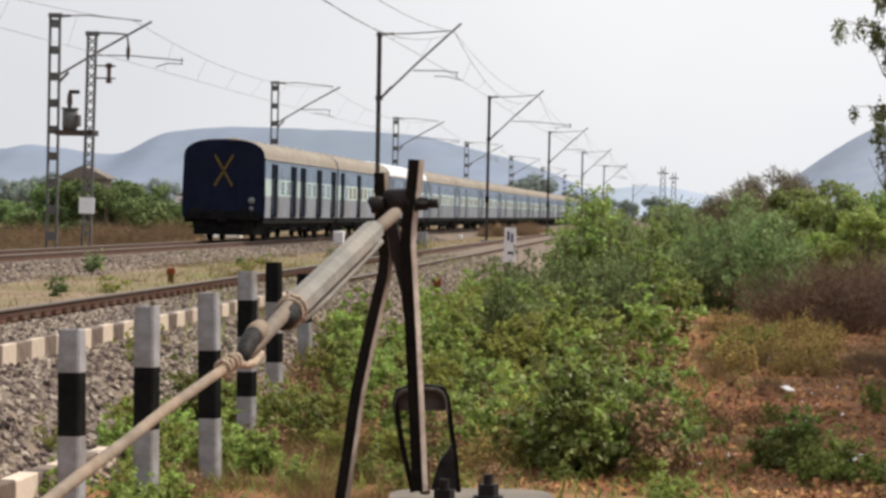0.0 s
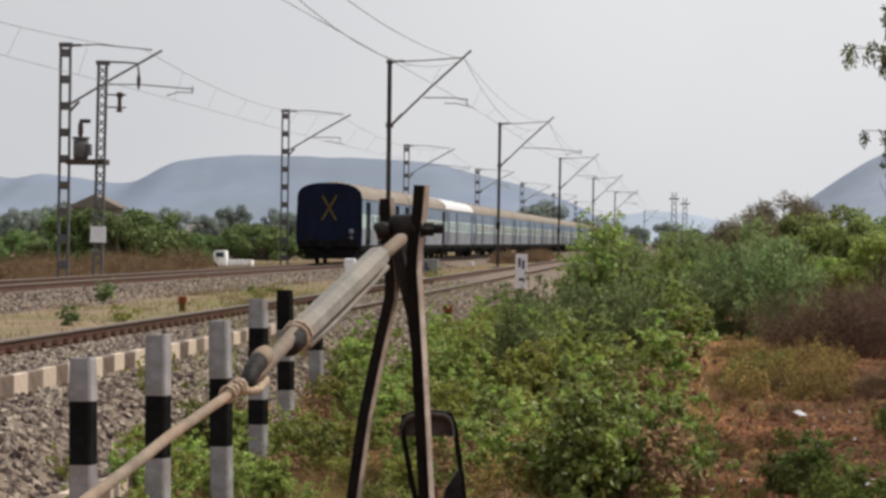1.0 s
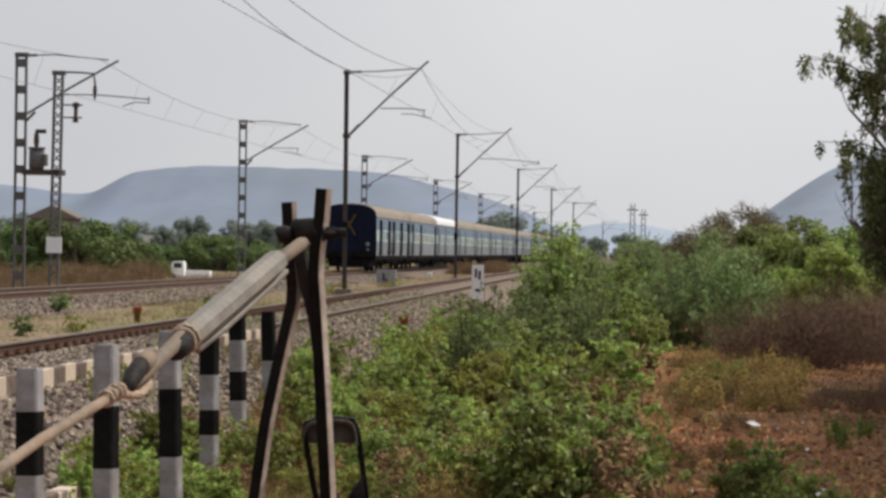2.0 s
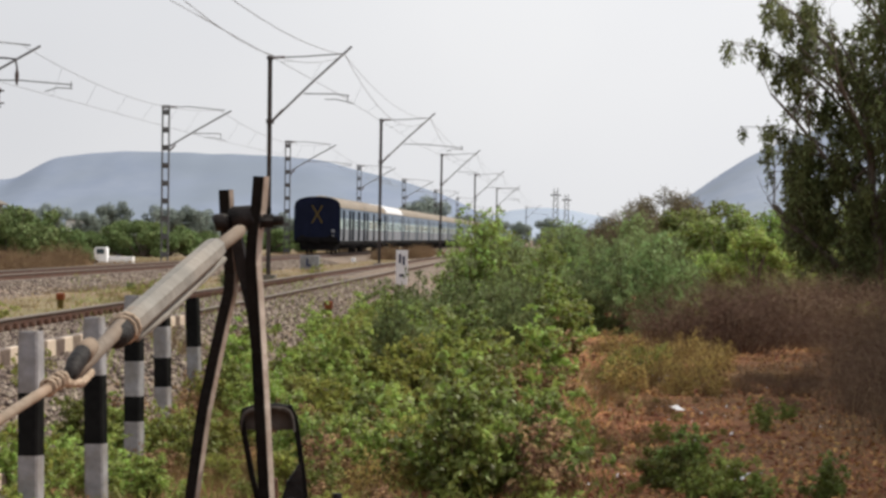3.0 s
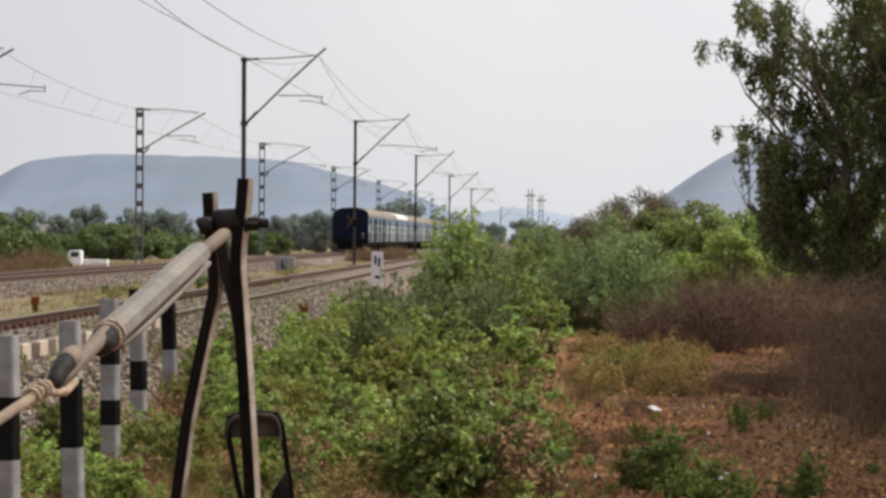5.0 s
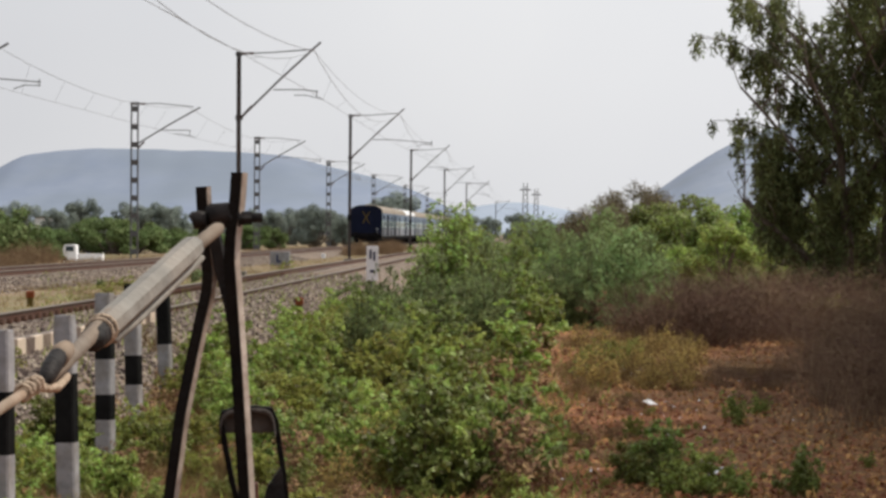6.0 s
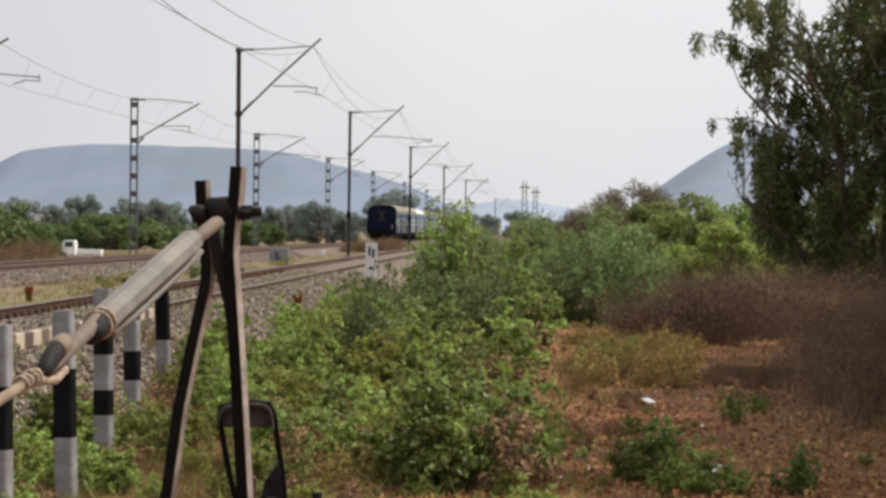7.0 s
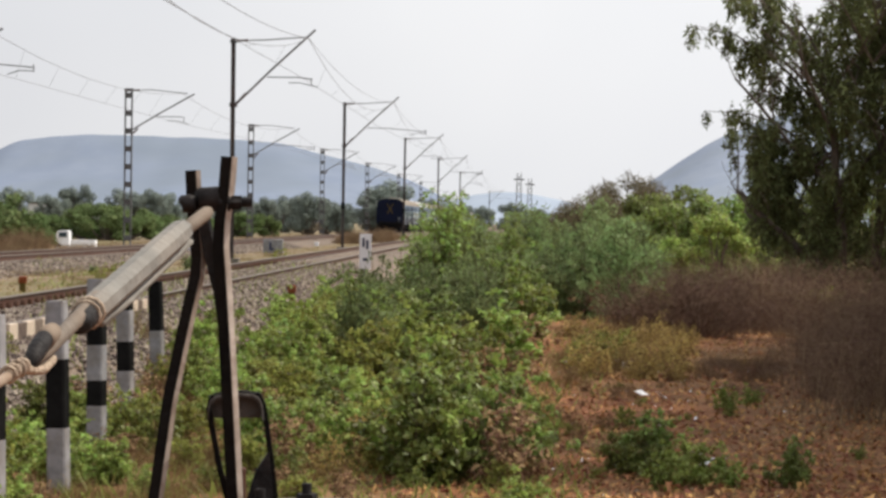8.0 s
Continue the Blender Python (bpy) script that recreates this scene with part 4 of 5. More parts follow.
part("knob", smooth(tubed([lp(664, 411, 0.0), lp(666, 410, 0.0), lp(680, 409, 0.0), lp(690, 408, 0.0)], [0.008, 0.0115, 0.0125, 0.010], 8)), "dark_iron", hub)
part("bolt", tubed([lp(730, 407, 0.0), lp(786, 406, 0.0)], 0.0066, 12), "dark_iron", hub, "threaded bolt end")
part("nut", tubed([lp(748, 407, 0.0), lp(768, 407, 0.0)], 0.0105, 6), "dark_iron", hub)
part("washer", tubed([lp(744, 407, 0.0), lp(748, 407, 0.0)], 0.0135, 16), "dark_iron", hub)
# stirrup strap: an inverted broad U
bm = bmesh.new()
path = [(744, 925), (728, 860), (717, 800), (711, 764), (714, 745), (735, 738), (770, 737), (797, 740), (805, 758), (811, 800), (818, 850), (826, 925)]
tube(bm, [lp(x, y, 0.045) for x, y in path], 1.0, flat=(0.0075, 0.022), spin=0.0)
stirrup = part("stirrup", bm, "old_iron", stand, "bent iron strap")
bm = bmesh.new()                       # broad top of the strap, rounded over
arch = [(708, 782), (708, 760), (713, 746), (724, 739), (742, 736), (768, 735), (788, 737), (799, 744), (804, 758), (806, 782)]
d0, d1 = 0.030, 0.062
outer = [[bm.verts.new(lp(x, y, d)) for x, y in arch] for d in (d0, d1)]
inner = [[bm.verts.new(lp(757 + (x - 757) * 0.93, y + (8 if y < 770 else 0), d)) for x, y in arch] for d in (d0, d1)]
for k in range(len(arch) - 1):
    bm.faces.new((outer[0][k], outer[0][k + 1], outer[1][k + 1], outer[1][k]))
    bm.faces.new((inner[0][k + 1], inner[0][k], inner[1][k], inner[1][k + 1]))
    bm.faces.new((outer[0][k + 1], outer[0][k], inner[0][k], inner[0][k + 1]))
    bm.faces.new((outer[1][k], outer[1][k + 1], inner[1][k + 1], inner[1][k]))
for q in (0, -1):
    bm.faces.new((outer[0][q], outer[1][q], inner[1][q], inner[0][q]))
# hood and apron take the lighter iron that has the light painted in
part("hood", smooth(bm), "lit_iron", stirrup, "broad curved top of the strap")
part("apron", boxed(lp(711, 0)[0], lp(803, 0)[0], 0.046, 0.058, lp(0, 780)[2], lp(0, 742)[2], 0.004), "lit_iron", stirrup, "lighter iron plate with painted light under the curved top")
part("lug", boxed(*[lp(757, 0)[0], lp(775, 0)[0]], 0.0, 0.03, lp(0, 925)[2], lp(0, 862)[2], 0.003), "clip", stand, "rusty lug")
bm = bmesh.new()
a = [bm.verts.new(lp(x, y, d)) for d in (0.03, 0.05) for x, y in ((776, 920), (790, 872), (815, 835), (822, 920))]
for f in ((0, 1, 2, 3), (7, 6, 5, 4), (0, 4, 5, 1), (1, 5, 6, 2), (2, 6, 7, 3), (3, 7, 4, 0)):
    bm.faces.new([a[k] for k in f])
part("gusset", bm, "dark_iron", stand)
top_z = lp(0, 939)[2]
bm = bmesh.new()                       # plate with broadly rounded corners
cx, rx = (lp(700, 0)[0] + lp(1000, 0)[0]) / 2, (lp(1000, 0)[0] - lp(700, 0)[0]) / 2
rim = []
for k in range(40):
    c, q = math.cos(k * math.pi / 20), math.sin(k * math.pi / 20)
    rim.append((cx + rx * math.copysign(abs(c) ** 0.6, c), 0.08 + 0.115 * math.copysign(abs(q) ** 0.6, q)))
up_rim, low_rim = [bm.verts.new((x, y, top_z)) for x, y in rim], [bm.verts.new((x, y, top_z - 0.02)) for x, y in rim]
bm.faces.new(up_rim)
bm.faces.new(low_rim[::-1])
for k in range(40):
    bm.faces.new((low_rim[k], low_rim[(k + 1) % 40], up_rim[(k + 1) % 40], up_rim[k]))
plate = part("bed_plate", bm, "plinth", stand, "dusty grey bed plate")
for x, d in ((880, 0.06), (800, -0.01)):
    cx = lp(x, 0)[0]
    part("stud", tubed([(cx, d, top_z), (cx, d, top_z + 0.034)], 0.0068, 12), "dark_iron", plate)
    part("nut", tubed([(cx, d, top_z + 0.004), (cx, d, top_z + 0.02)], 0.0145, 6), "dark_iron", plate)
    part("washer", tubed([(cx, d, top_z), (cx, d, top_z + 0.004)], 0.021, 18), "dark_iron", plate)
gz = ground_z(-0.3, 3.7)
part("pedestal", boxed(lp(735, 0)[0], lp(965, 0)[0], 0.0, 0.16, top_z - (1.471 - 0.45 - gz) - 0.1, top_z - 0.02, 0.01), "plinth", stand, "square grey pedestal")

# the sleeve on a rod that comes from the lever towards us, with rope and a long cane
EYE = Vector((0.0, 0.0, 1.4))
AX = Vector((-0.0943, 0.9955, -0.004))


def rp(x, y, inv):
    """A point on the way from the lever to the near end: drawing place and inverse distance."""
    d = 1.0 / inv
    r = 0.01748
    dx, dy = (x - 784) / 4700, (441 - y) / 4700
    right, up, fwd = Vector((0.99554, 0.0943, 0)), Vector((0.0004, -0.004, 1.0)), AX
    u = up * math.cos(r) - right * math.sin(r)
    rt = right * math.cos(r) + up * math.sin(r)
    return EYE + (fwd + rt * dx + u * dy) * d


def inv_at(x):
    return 0.274 + (718 - x) * 0.0003


def line(points, off=0.0):
    return [rp(x, y, inv_at(x)) for x, y in points]


gear = thing("pull_rod", pose(0, 0, 0), "grey sleeve and rod tied by rope to a tan cane", "pull rod")
part("pin", smooth(tubed(line([(712, 422), (708, 425), (655, 470)]), [0.0070, 0.0090, 0.0090], 14)), "rod_steel", gear, "pale round rod end")
bm = tubed(line([(673, 452), (670, 455), (664, 461), (532, 588), (526, 594)]), [0.0115, 0.0148, 0.0160, 0.0160, 0.0142], 8, spin=0.25)
part("side_rod", smooth(tubed(line([(684, 473), (640, 520), (590, 572), (546, 612)]), 0.0042, 8)), "grey_sleeve", gear, "thin guide rod under the sleeve")
part("sleeve", bm, "grey_sleeve", gear, "worn grey many-sided sleeve")
part("core_rod", smooth(tubed(line([(540, 572), (505, 608), (470, 648), (440, 682)]), [0.0105, 0.0088, 0.0078, 0.005], 12)), "rod_steel", gear, "tan core rod")
bm = bmesh.new()
for k in range(2):
    x, y = 527 - k * 5.0, 593 + k * 5.2
    c, n2 = rp(x, y, inv_at(x)), rp(x - 10, y + 10, inv_at(x - 10))
    d = (n2 - c).normalized()
    u = d.cross(Vector((0, 0, 1))).normalized()
    v = u.cross(d)
    ring = [c + (u * math.cos(a * 0.524) + v * math.sin(a * 0.524)) * (0.0158 - 0.0008 * k) for a in range(13)]
    tube(bm, ring, 0.0024, 6)
part("end_cup", smooth(tubed(line([(532, 588), (526, 595), (512, 610), (506, 616)]), [0.0140, 0.0150, 0.0142, 0.0095], 12)), "dark_iron", gear, "dark brown cup at the end of the sleeve")
part("rope_binding", smooth(bm), "rope", gear, "tan rope binding")
bm = bmesh.new()
tube(bm, line([(472, 626), (466, 630), (457, 640), (447, 656), (439, 674), (434, 684)]), [0.004, 0.008, 0.0100, 0.0100, 0.0085, 0.004], 12)
part("toggle", smooth(bm), "dark_iron", gear, "dark iron toggle")
part("toggle_cap", smooth(tubed(line([(476, 622), (470, 626), (462, 634), (457, 642)]), [0.004, 0.0095, 0.0112, 0.0106], 12)), "cane", gear, "tan cap of the toggle")
part("rope_tail", smooth(tubed(line([(470, 672), (455, 690), (440, 690), (420, 688), (405, 697)]), 0.0052, 8)), "rope", gear)
bm = bmesh.new()
for k in range(4):
    x, y = 424 - k * 7, 683 + k * 5
    c, n2 = rp(x, y, inv_at(x)), rp(x - 10, y + 7, inv_at(x - 10))
    d = (n2 - c).normalized()
    u = d.cross(Vector((0, 0, 1))).normalized()
    v = u.cross(d)
    tube(bm, [c + (u * math.cos(a * 0.524) + v * math.sin(a * 0.524)) * (0.0066 + 0.001 * (k % 2)) for a in range(13)], 0.0022, 6)
part("knot", smooth(bm), "rope", gear, "tan rope knot")
cane_pts = [(408, 697), (380, 716), (300, 772), (228, 830), (152, 886), (36, 977), (-180, 1150)]
part("cane", smooth(tubed(line(cane_pts), [0.0052, 0.0055, 0.0056, 0.0057, 0.0058, 0.006, 0.006], 10)), "cane", gear, "long tan cane")


# ---------------------------------------------------------------- plants
def leaf_cloud(centres, radii, count, size, aspect, rng, droop=0.0, shell=0.55):
    """Folded leaves scattered through ellipsoid lobes; returns verts and faces."""
    centres, radii = np.array(centres, float), np.array(radii, float)
    vol = radii[:, 0] * radii[:, 1] * radii[:, 2]
    idx = rng.choice(len(centres), count, p=vol ** 0.8 / (vol ** 0.8).sum())
    d = rng.normal(size=(count, 3))
    d /= np.linalg.norm(d, axis=1)[:, None]
    rad = shell + (1 - shell) * rng.random(count) ** 0.6
    rad = np.where(rng.random(count) < 0.12, rad * rng.uniform(1.0, 1.35, count), rad)
    c = centres[idx] + d * radii[idx] * rad[:, None]
    if droop:
        along = d * 0.8 + rng.normal(size=(count, 3)) * 0.8
        along[:, 2] += 0.15 - droop
        along /= np.linalg.norm(along, axis=1)[:, None]
        side = np.cross(along, rng.normal(size=(count, 3)))
    else:
        face = d * 0.55 + rng.normal(size=(count, 3)) * 0.45
        face[:, 2] += 0.5
        along = np.cross(face, rng.normal(size=(count, 3)))
        along /= np.linalg.norm(along, axis=1)[:, None]
        side = np.cross(face, along)
    side /= np.linalg.norm(side, axis=1)[:, None]
    up = np.cross(side, along)
    s = size * rng.uniform(0.55, 1.45, count)[:, None]
    a = c - along * s * 0.5
    b = c + along * s * 0.5
    m1 = c + side * s * aspect * 0.5 + up * s * 0.12
    m2 = c - side * s * aspect * 0.5 + up * s * 0.12
    verts = np.stack([a, m1, b, m2], 1).reshape(-1, 3)
    faces = [(4 * i, 4 * i + 1, 4 * i + 2, 4 * i + 3) for i in range(count)]
    return verts.tolist(), faces


def stem_mesh(name, centres, rng, base_r, mat, low=0.0):
    bm = bmesh.new()
    for c in centres:
        c = Vector(c)
        b = Vector((c.x * 0.15 + rng.normal() * 0.03, c.y * 0.15 + rng.normal() * 0.03, -0.1))
        mid = b.lerp(c, 0.55) + Vector((rng.normal() * 0.06, rng.normal() * 0.06, 0.05)) * c.length
        tube(bm, [b, b.lerp(mid, 0.5), mid, c, c + (c - mid) * 0.4], [base_r, base_r * 0.8, base_r * 0.6, base_r * 0.35, base_r * 0.12], 5, cap=False)
    return bm


def make_bush(name, label, category, w, h, lobes, leaves, size, mat, seed, group, aspect=0.5, stem="dark_bark", shell=0.4, low=0.25, stalks=0):
    """A bush: stems and a crown of small leaves in uneven lobes."""
    rng = np.random.default_rng(seed)
    centres, radii = [], []
    for _ in range(lobes):
        a, r = rng.uniform(0, 2 * math.pi), w * 0.5 * rng.random() ** 0.55 * 0.8
        z = h * rng.uniform(low, 0.92) * (1 - 0.25 * r / (w * 0.5))
        centres.append((r * math.cos(a), r * math.sin(a), z))
        k = rng.uniform(0.55, 1.1)
        sz = 0.19 * (14 / lobes) ** 0.42
        radii.append((w * sz * k, w * sz * k, h * sz * 1.15 * k))
    if stalks:                                                 # upright leafy stalks of uneven height in place of round lobes
        centres, radii, tops = [], [], []
        for _ in range(stalks):
            a, r0 = rng.uniform(0, 2 * math.pi), w * 0.30 * math.sqrt(rng.random())
            base = np.array((r0 * math.cos(a), r0 * math.sin(a), 0.0))
            hh = h * rng.uniform(0.55, 1.05)
            tip = base * rng.uniform(1.1, 1.9) + np.array((rng.normal() * 0.10 * w, rng.normal() * 0.10 * w, hh))
            tops.append(tuple(tip * 0.85))
            n = 7
            for k in range(n):
                t = 0.22 + 0.78 * k / (n - 1)
                c = base + (tip - base) * t + rng.normal(size=3) * 0.04 * w
                q = w * 0.165 * (1.1 - 0.6 * t) * rng.uniform(0.5, 1.4)
                centres.append(tuple(c))
                radii.append((q, q, q * 0.75))
        stem_ends = tops
    else:
        stem_ends = centres
    root = thing(name, pose(0, 0, 0), label, category, group)
    tagged(part("stem", stem_mesh(name, stem_ends, rng, (0.004 * w + 0.002) if stalks else (0.009 * w + 0.005), stem), stem, root), kind="stuff")
    v, f = leaf_cloud(centres, radii, leaves, size, aspect, rng, shell=shell)
    crown = new("crown", mesh_of("crown", v, f, mat))
    crown.parent = root
    return root


def spread(src, places):
    """Sets the thing at the first place and copies of it at the rest: (x, y, scale, turn)."""
    for n, (x, y, s, a) in enumerate(places):
        m = pose(x, y, ground_z(x, y) - 0.03, 0, 0, a)
        ob = src
        if n:
            ob = copy_thing(src, m)
        ob.matrix_basis = m
        ob.scale = (s, s, s * random.uniform(0.85, 1.15))
    return src


def sight_x(px, d):
    """Sideways place of a sight line (drawing x of the last view) at a distance."""
    return (px - 954) / 4700 * d


def make_shrub(name, label, category, w, h, shoots, clumps, leaves, size, mat, seed, group, aspect=0.62, lean=0.5, clump=0.11, droop=0.0, taper=0.5):
    """A wild shrub: arching shoots of uneven length that carry tufts of broad leaves, with gaps between."""
    rng = np.random.default_rng(seed)
    bm = bmesh.new()
    centres, radii = [], []
    for _ in range(shoots):
        a, r0 = rng.uniform(0, 2 * math.pi), 0.10 * w * math.sqrt(rng.random())
        hh = h * rng.uniform(0.35, 1.0)
        out = w * 0.5 * rng.uniform(0.15, 1.0) * (1.15 - taper * hh / h)
        p0 = np.array((r0 * math.cos(a), r0 * math.sin(a), -0.06))
        p2 = np.array((out * math.cos(a), out * math.sin(a), hh))
        p1 = np.array((out * math.cos(a) * (1 - lean) * 0.6, out * math.sin(a) * (1 - lean) * 0.6, hh * 0.62)) + rng.normal(size=3) * 0.05 * w
        pts = [(1 - t) ** 2 * p0 + 2 * t * (1 - t) * p1 + t * t * p2 for t in (0, 0.25, 0.5, 0.75, 1.0)]
        r = 0.005 + 0.004 * hh
        tube(bm, pts, [r, r * 0.85, r * 0.65, r * 0.45, r * 0.2], 5, cap=False)
        for _ in range(clumps):
            t = 0.16 + 0.88 * rng.random() ** 0.8
            c = (1 - t) ** 2 * p0 + 2 * t * (1 - t) * p1 + t * t * p2
            q = clump * rng.uniform(0.55, 1.35) * (1.15 - 0.4 * t)
            centres.append(c + rng.normal(size=3) * np.array((1.25, 1.25, 0.7)) * clump * 1.1)
            radii.append((q, q, q * 0.8))
    root = thing(name, pose(0, 0, 0), label, category, group)
    tagged(part("stem", bm, "dark_bark", root), kind="stuff")
    v, f = leaf_cloud(centres, radii, leaves, size, aspect, rng, droop=droop, shell=0.45)
    crown = new("crown", mesh_of("crown", v, f, mat))
    crown.parent = root
    return root


G = "scrub bushes beside the line"
kinds = [
    make_shrub("scrub_bush", "bright green broad-leaved scrub bush on red soil", "bush", 1.7, 1.30, 20, 7, 2300, 0.098, "leaf", 1, G, 0.68),
    make_shrub("scrub_bush", "bright green open scrub bush with arching shoots", "bush", 1.6, 1.25, 15, 7, 1500, 0.100, "leaf", 2, G, 0.65, lean=0.3),
    make_shrub("scrub_bush", "yellow-green leafy scrub bush on red soil", "bush", 1.4, 1.05, 14, 6, 1100, 0.095, "leaf_yellow", 3, G, 0.65),
    make_shrub("scrub_bush", "dark green dense scrub bush", "bush", 1.8, 1.40, 24, 7, 2900, 0.098, "leaf_dark", 4, G, 0.66),
    make_shrub("feathery_bush", "grey-green feathery scrub bush with upright shoots", "bush", 2.2, 2.1, 26, 9, 3600, 0.105, "leaf_grey", 5, "feathery bushes in the scrub", 0.34, lean=0.25, clump=0.15, droop=-0.5, taper=0.75),
    make_shrub("feathery_bush", "grey-green open scrub bush with thin tips", "bush", 2.0, 1.8, 20, 8, 2200, 0.100, "leaf_grey", 6, "feathery bushes in the scrub", 0.36, lean=0.3, clump=0.13, droop=-0.3, taper=0.7),
    make_shrub("half_dry_bush", "half-dry brown scrub bush", "bush", 1.4, 0.95, 15, 5, 850, 0.075, "leaf_brown", 7, "half-dry bushes in the scrub", 0.5),
]
rr = random.Random(11)
places = [[] for _ in kinds]


def scatter(n, dlo, dhi, plo, phi, weights, slo, shi):
    """Bushes between two sight lines and two distances."""
    for _ in range(n):
        d = dlo + (dhi - dlo) * rr.random()
        x = sight_x(plo + (phi - plo) * rr.random(), d)
        k = rr.choices(range(len(kinds)), weights)[0]
        places[k].append((x, d, rr.uniform(slo, shi), rr.uniform(0, 360)))


scatter(12, 24.2, 29, 720, 900, (5, 6, 4, 6, 0, 0, 1), 0.55, 0.95)      # dark mass in front of the bare soil
scatter(9, 24.0, 31, 430, 700, (5, 7, 4, 2, 0, 0, 4), 0.32, 0.7)
scatter(9, 21.8, 24.2, 430, 960, (3, 6, 4, 1, 0, 0, 6), 0.2, 0.4)
scatter(21, 30, 41, 450, 915, (5, 7, 5, 4, 0, 1, 5), 0.45, 1.0)
scatter(27, 41, 62, 640, 945, (5, 6, 4, 5, 2, 3, 4), 0.6, 1.25)
scatter(36, 60, 95, 800, 1130, (3, 2, 2, 4, 7, 5, 2), 0.8, 1.35)
scatter(16, 66, 92, 960, 1150, (0, 1, 1, 0, 8, 5, 1), 0.85, 1.2)
scatter(16, 32, 42, 410, 600, (5, 6, 4, 2, 0, 0, 2), 0.5, 0.85)
scatter(16, 42, 60, 560, 700, (5, 6, 5, 2, 0, 1, 2), 0.6, 1.0)
scatter(26, 90, 150, 835, 1080, (2, 2, 2, 3, 6, 5, 1), 1.1, 1.7)
scatter(9, 21.5, 28, 130, 430, (1, 3, 4, 0, 0, 0, 8), 0.18, 0.38)
scatter(20, 29, 40, 330, 480, (5, 6, 4, 1, 0, 0, 2), 0.4, 0.62)
scatter(26, 27, 46, 985, 1200, (0, 0, 2, 0, 0, 0, 10), 0.12, 0.32)
scatter(10, 24, 38, 440, 960, (0, 0, 1, 0, 0, 0, 6), 0.3, 0.5)
scatter(18, 24.5, 48, 1060, 1560, (3, 2, 2, 0, 0, 0, 4), 0.08, 0.2)
scatter(12, 44, 58, 1020, 1120, (1, 0, 8, 0, 0, 0, 2), 0.35, 0.6)
scatter(14, 60, 90, 1130, 1330, (1, 1, 3, 2, 3, 2, 2), 0.7, 1.0)
for k, px, d, size in ((3, 1170, 25.8, 0.44), (0, 1135, 25.7, 0.42), (0, 1185, 25.4, 0.40), (0, 1105, 26.2, 0.36), (0, 1235, 24.9, 0.40), (1, 1290, 25.0, 0.34), (1, 1195, 24.6, 0.36), (3, 1410, 25.2, 0.36),
                       (1, 1290, 35.0, 0.32), (1, 1335, 36.0, 0.26), (2, 1040, 44.0, 0.55), (2, 1452, 66.0, 1.05), (2, 1475, 67.0, 0.9),
                       (3, 900, 25.6, 0.72), (0, 938, 26.6, 0.58), (3, 845, 24.8, 0.55), (1, 950, 28.5, 0.6), (0, 890, 31.0, 0.7), (1, 610, 26.0, 0.55), (2, 470, 26.5, 0.5), (1, 520, 25.0, 0.4)):
    places[k].append((sight_x(px, d), d, size, 47 * px))
for _ in range(18):                                   # leafy edge along the foot of the ballast
    k = rr.choices((0, 1, 2, 5), (4, 5, 5, 1))[0]
    places[k].append((rr.uniform(-5.3, -3.9), rr.uniform(38, 68), rr.uniform(0.6, 0.9), rr.uniform(0, 360)))
for _ in range(15):                                   # low weeds at the foot of the first posts
    k = rr.choices((0, 1, 2, 6), (2, 4, 5, 4))[0]
    places[k].append((rr.uniform(-4.95, -3.5), rr.uniform(18.6, 24.5), rr.uniform(0.2, 0.42), rr.uniform(0, 360)))
for _ in range(28):                                   # weeds round the guard posts
    k = rr.choices((0, 1, 2, 6), (3, 3, 6, 4))[0]
    places[k].append((rr.uniform(-5.2, -3.6), rr.uniform(22.5, 38), rr.uniform(0.3, 0.6), rr.uniform(0, 360)))
rp2 = random.Random(5)
for _ in range(14):                                   # taller weeds between the posts
    places[rp2.choice((0, 1, 1, 2))].append((rp2.uniform(-5.0, -4.15), rp2.uniform(21.8, 30), rp2.uniform(0.34, 0.56), rp2.uniform(0, 360)))
for k, pl in zip(kinds, places):
    spread(k, pl)

rw = make_bush("rusty_weed", "low rust-yellow drying weed on red soil", "weed", 1.0, 0.7, 10, 620, 0.075, "leaf_rust", 8, "rusty weeds", 0.4, stalks=12)
rp_ = [(sight_x(rr.uniform(1030, 1230), d), d, rr.uniform(0.45, 0.95), rr.uniform(0, 360)) for d in [rr.uniform(41, 60) for _ in range(44)]]
rp_ += [(sight_x(rr.uniform(560, 640), d), d, rr.uniform(0.6, 0.9), rr.uniform(0, 360)) for d in [rr.uniform(46, 58) for _ in range(7)]]
rp_ += [(sight_x(rr.uniform(420, 980), d), d, rr.uniform(0.4, 0.8), rr.uniform(0, 360)) for d in [rr.uniform(24, 36) for _ in range(14)]]
spread(rw, rp_)

# the darker sapling that stands up out of the scrub, and its neighbours
sap = make_shrub("sapling", "dark green slender sapling above the scrub", "sapling", 1.8, 3.3, 32, 11, 3300, 0.12, "leaf_dark", 21, "saplings in the scrub", 0.5, lean=0.2, clump=0.16, taper=0.55)
spread(sap, [(sight_x(775, 60), 60, 1.08, 20), (sight_x(738, 61), 61, 0.78, 75), (sight_x(808, 62), 62, 0.92, 150), (sight_x(905, 84), 84, 0.85, 120), (sight_x(850, 74), 74, 0.74, 200)])
sap2 = make_shrub("sapling", "light feathery sapling with sparse top", "sapling", 1.9, 3.2, 18, 10, 2300, 0.11, "leaf_grey", 22, "saplings in the scrub", 0.34, lean=0.15, clump=0.15, droop=-0.4, taper=0.8)
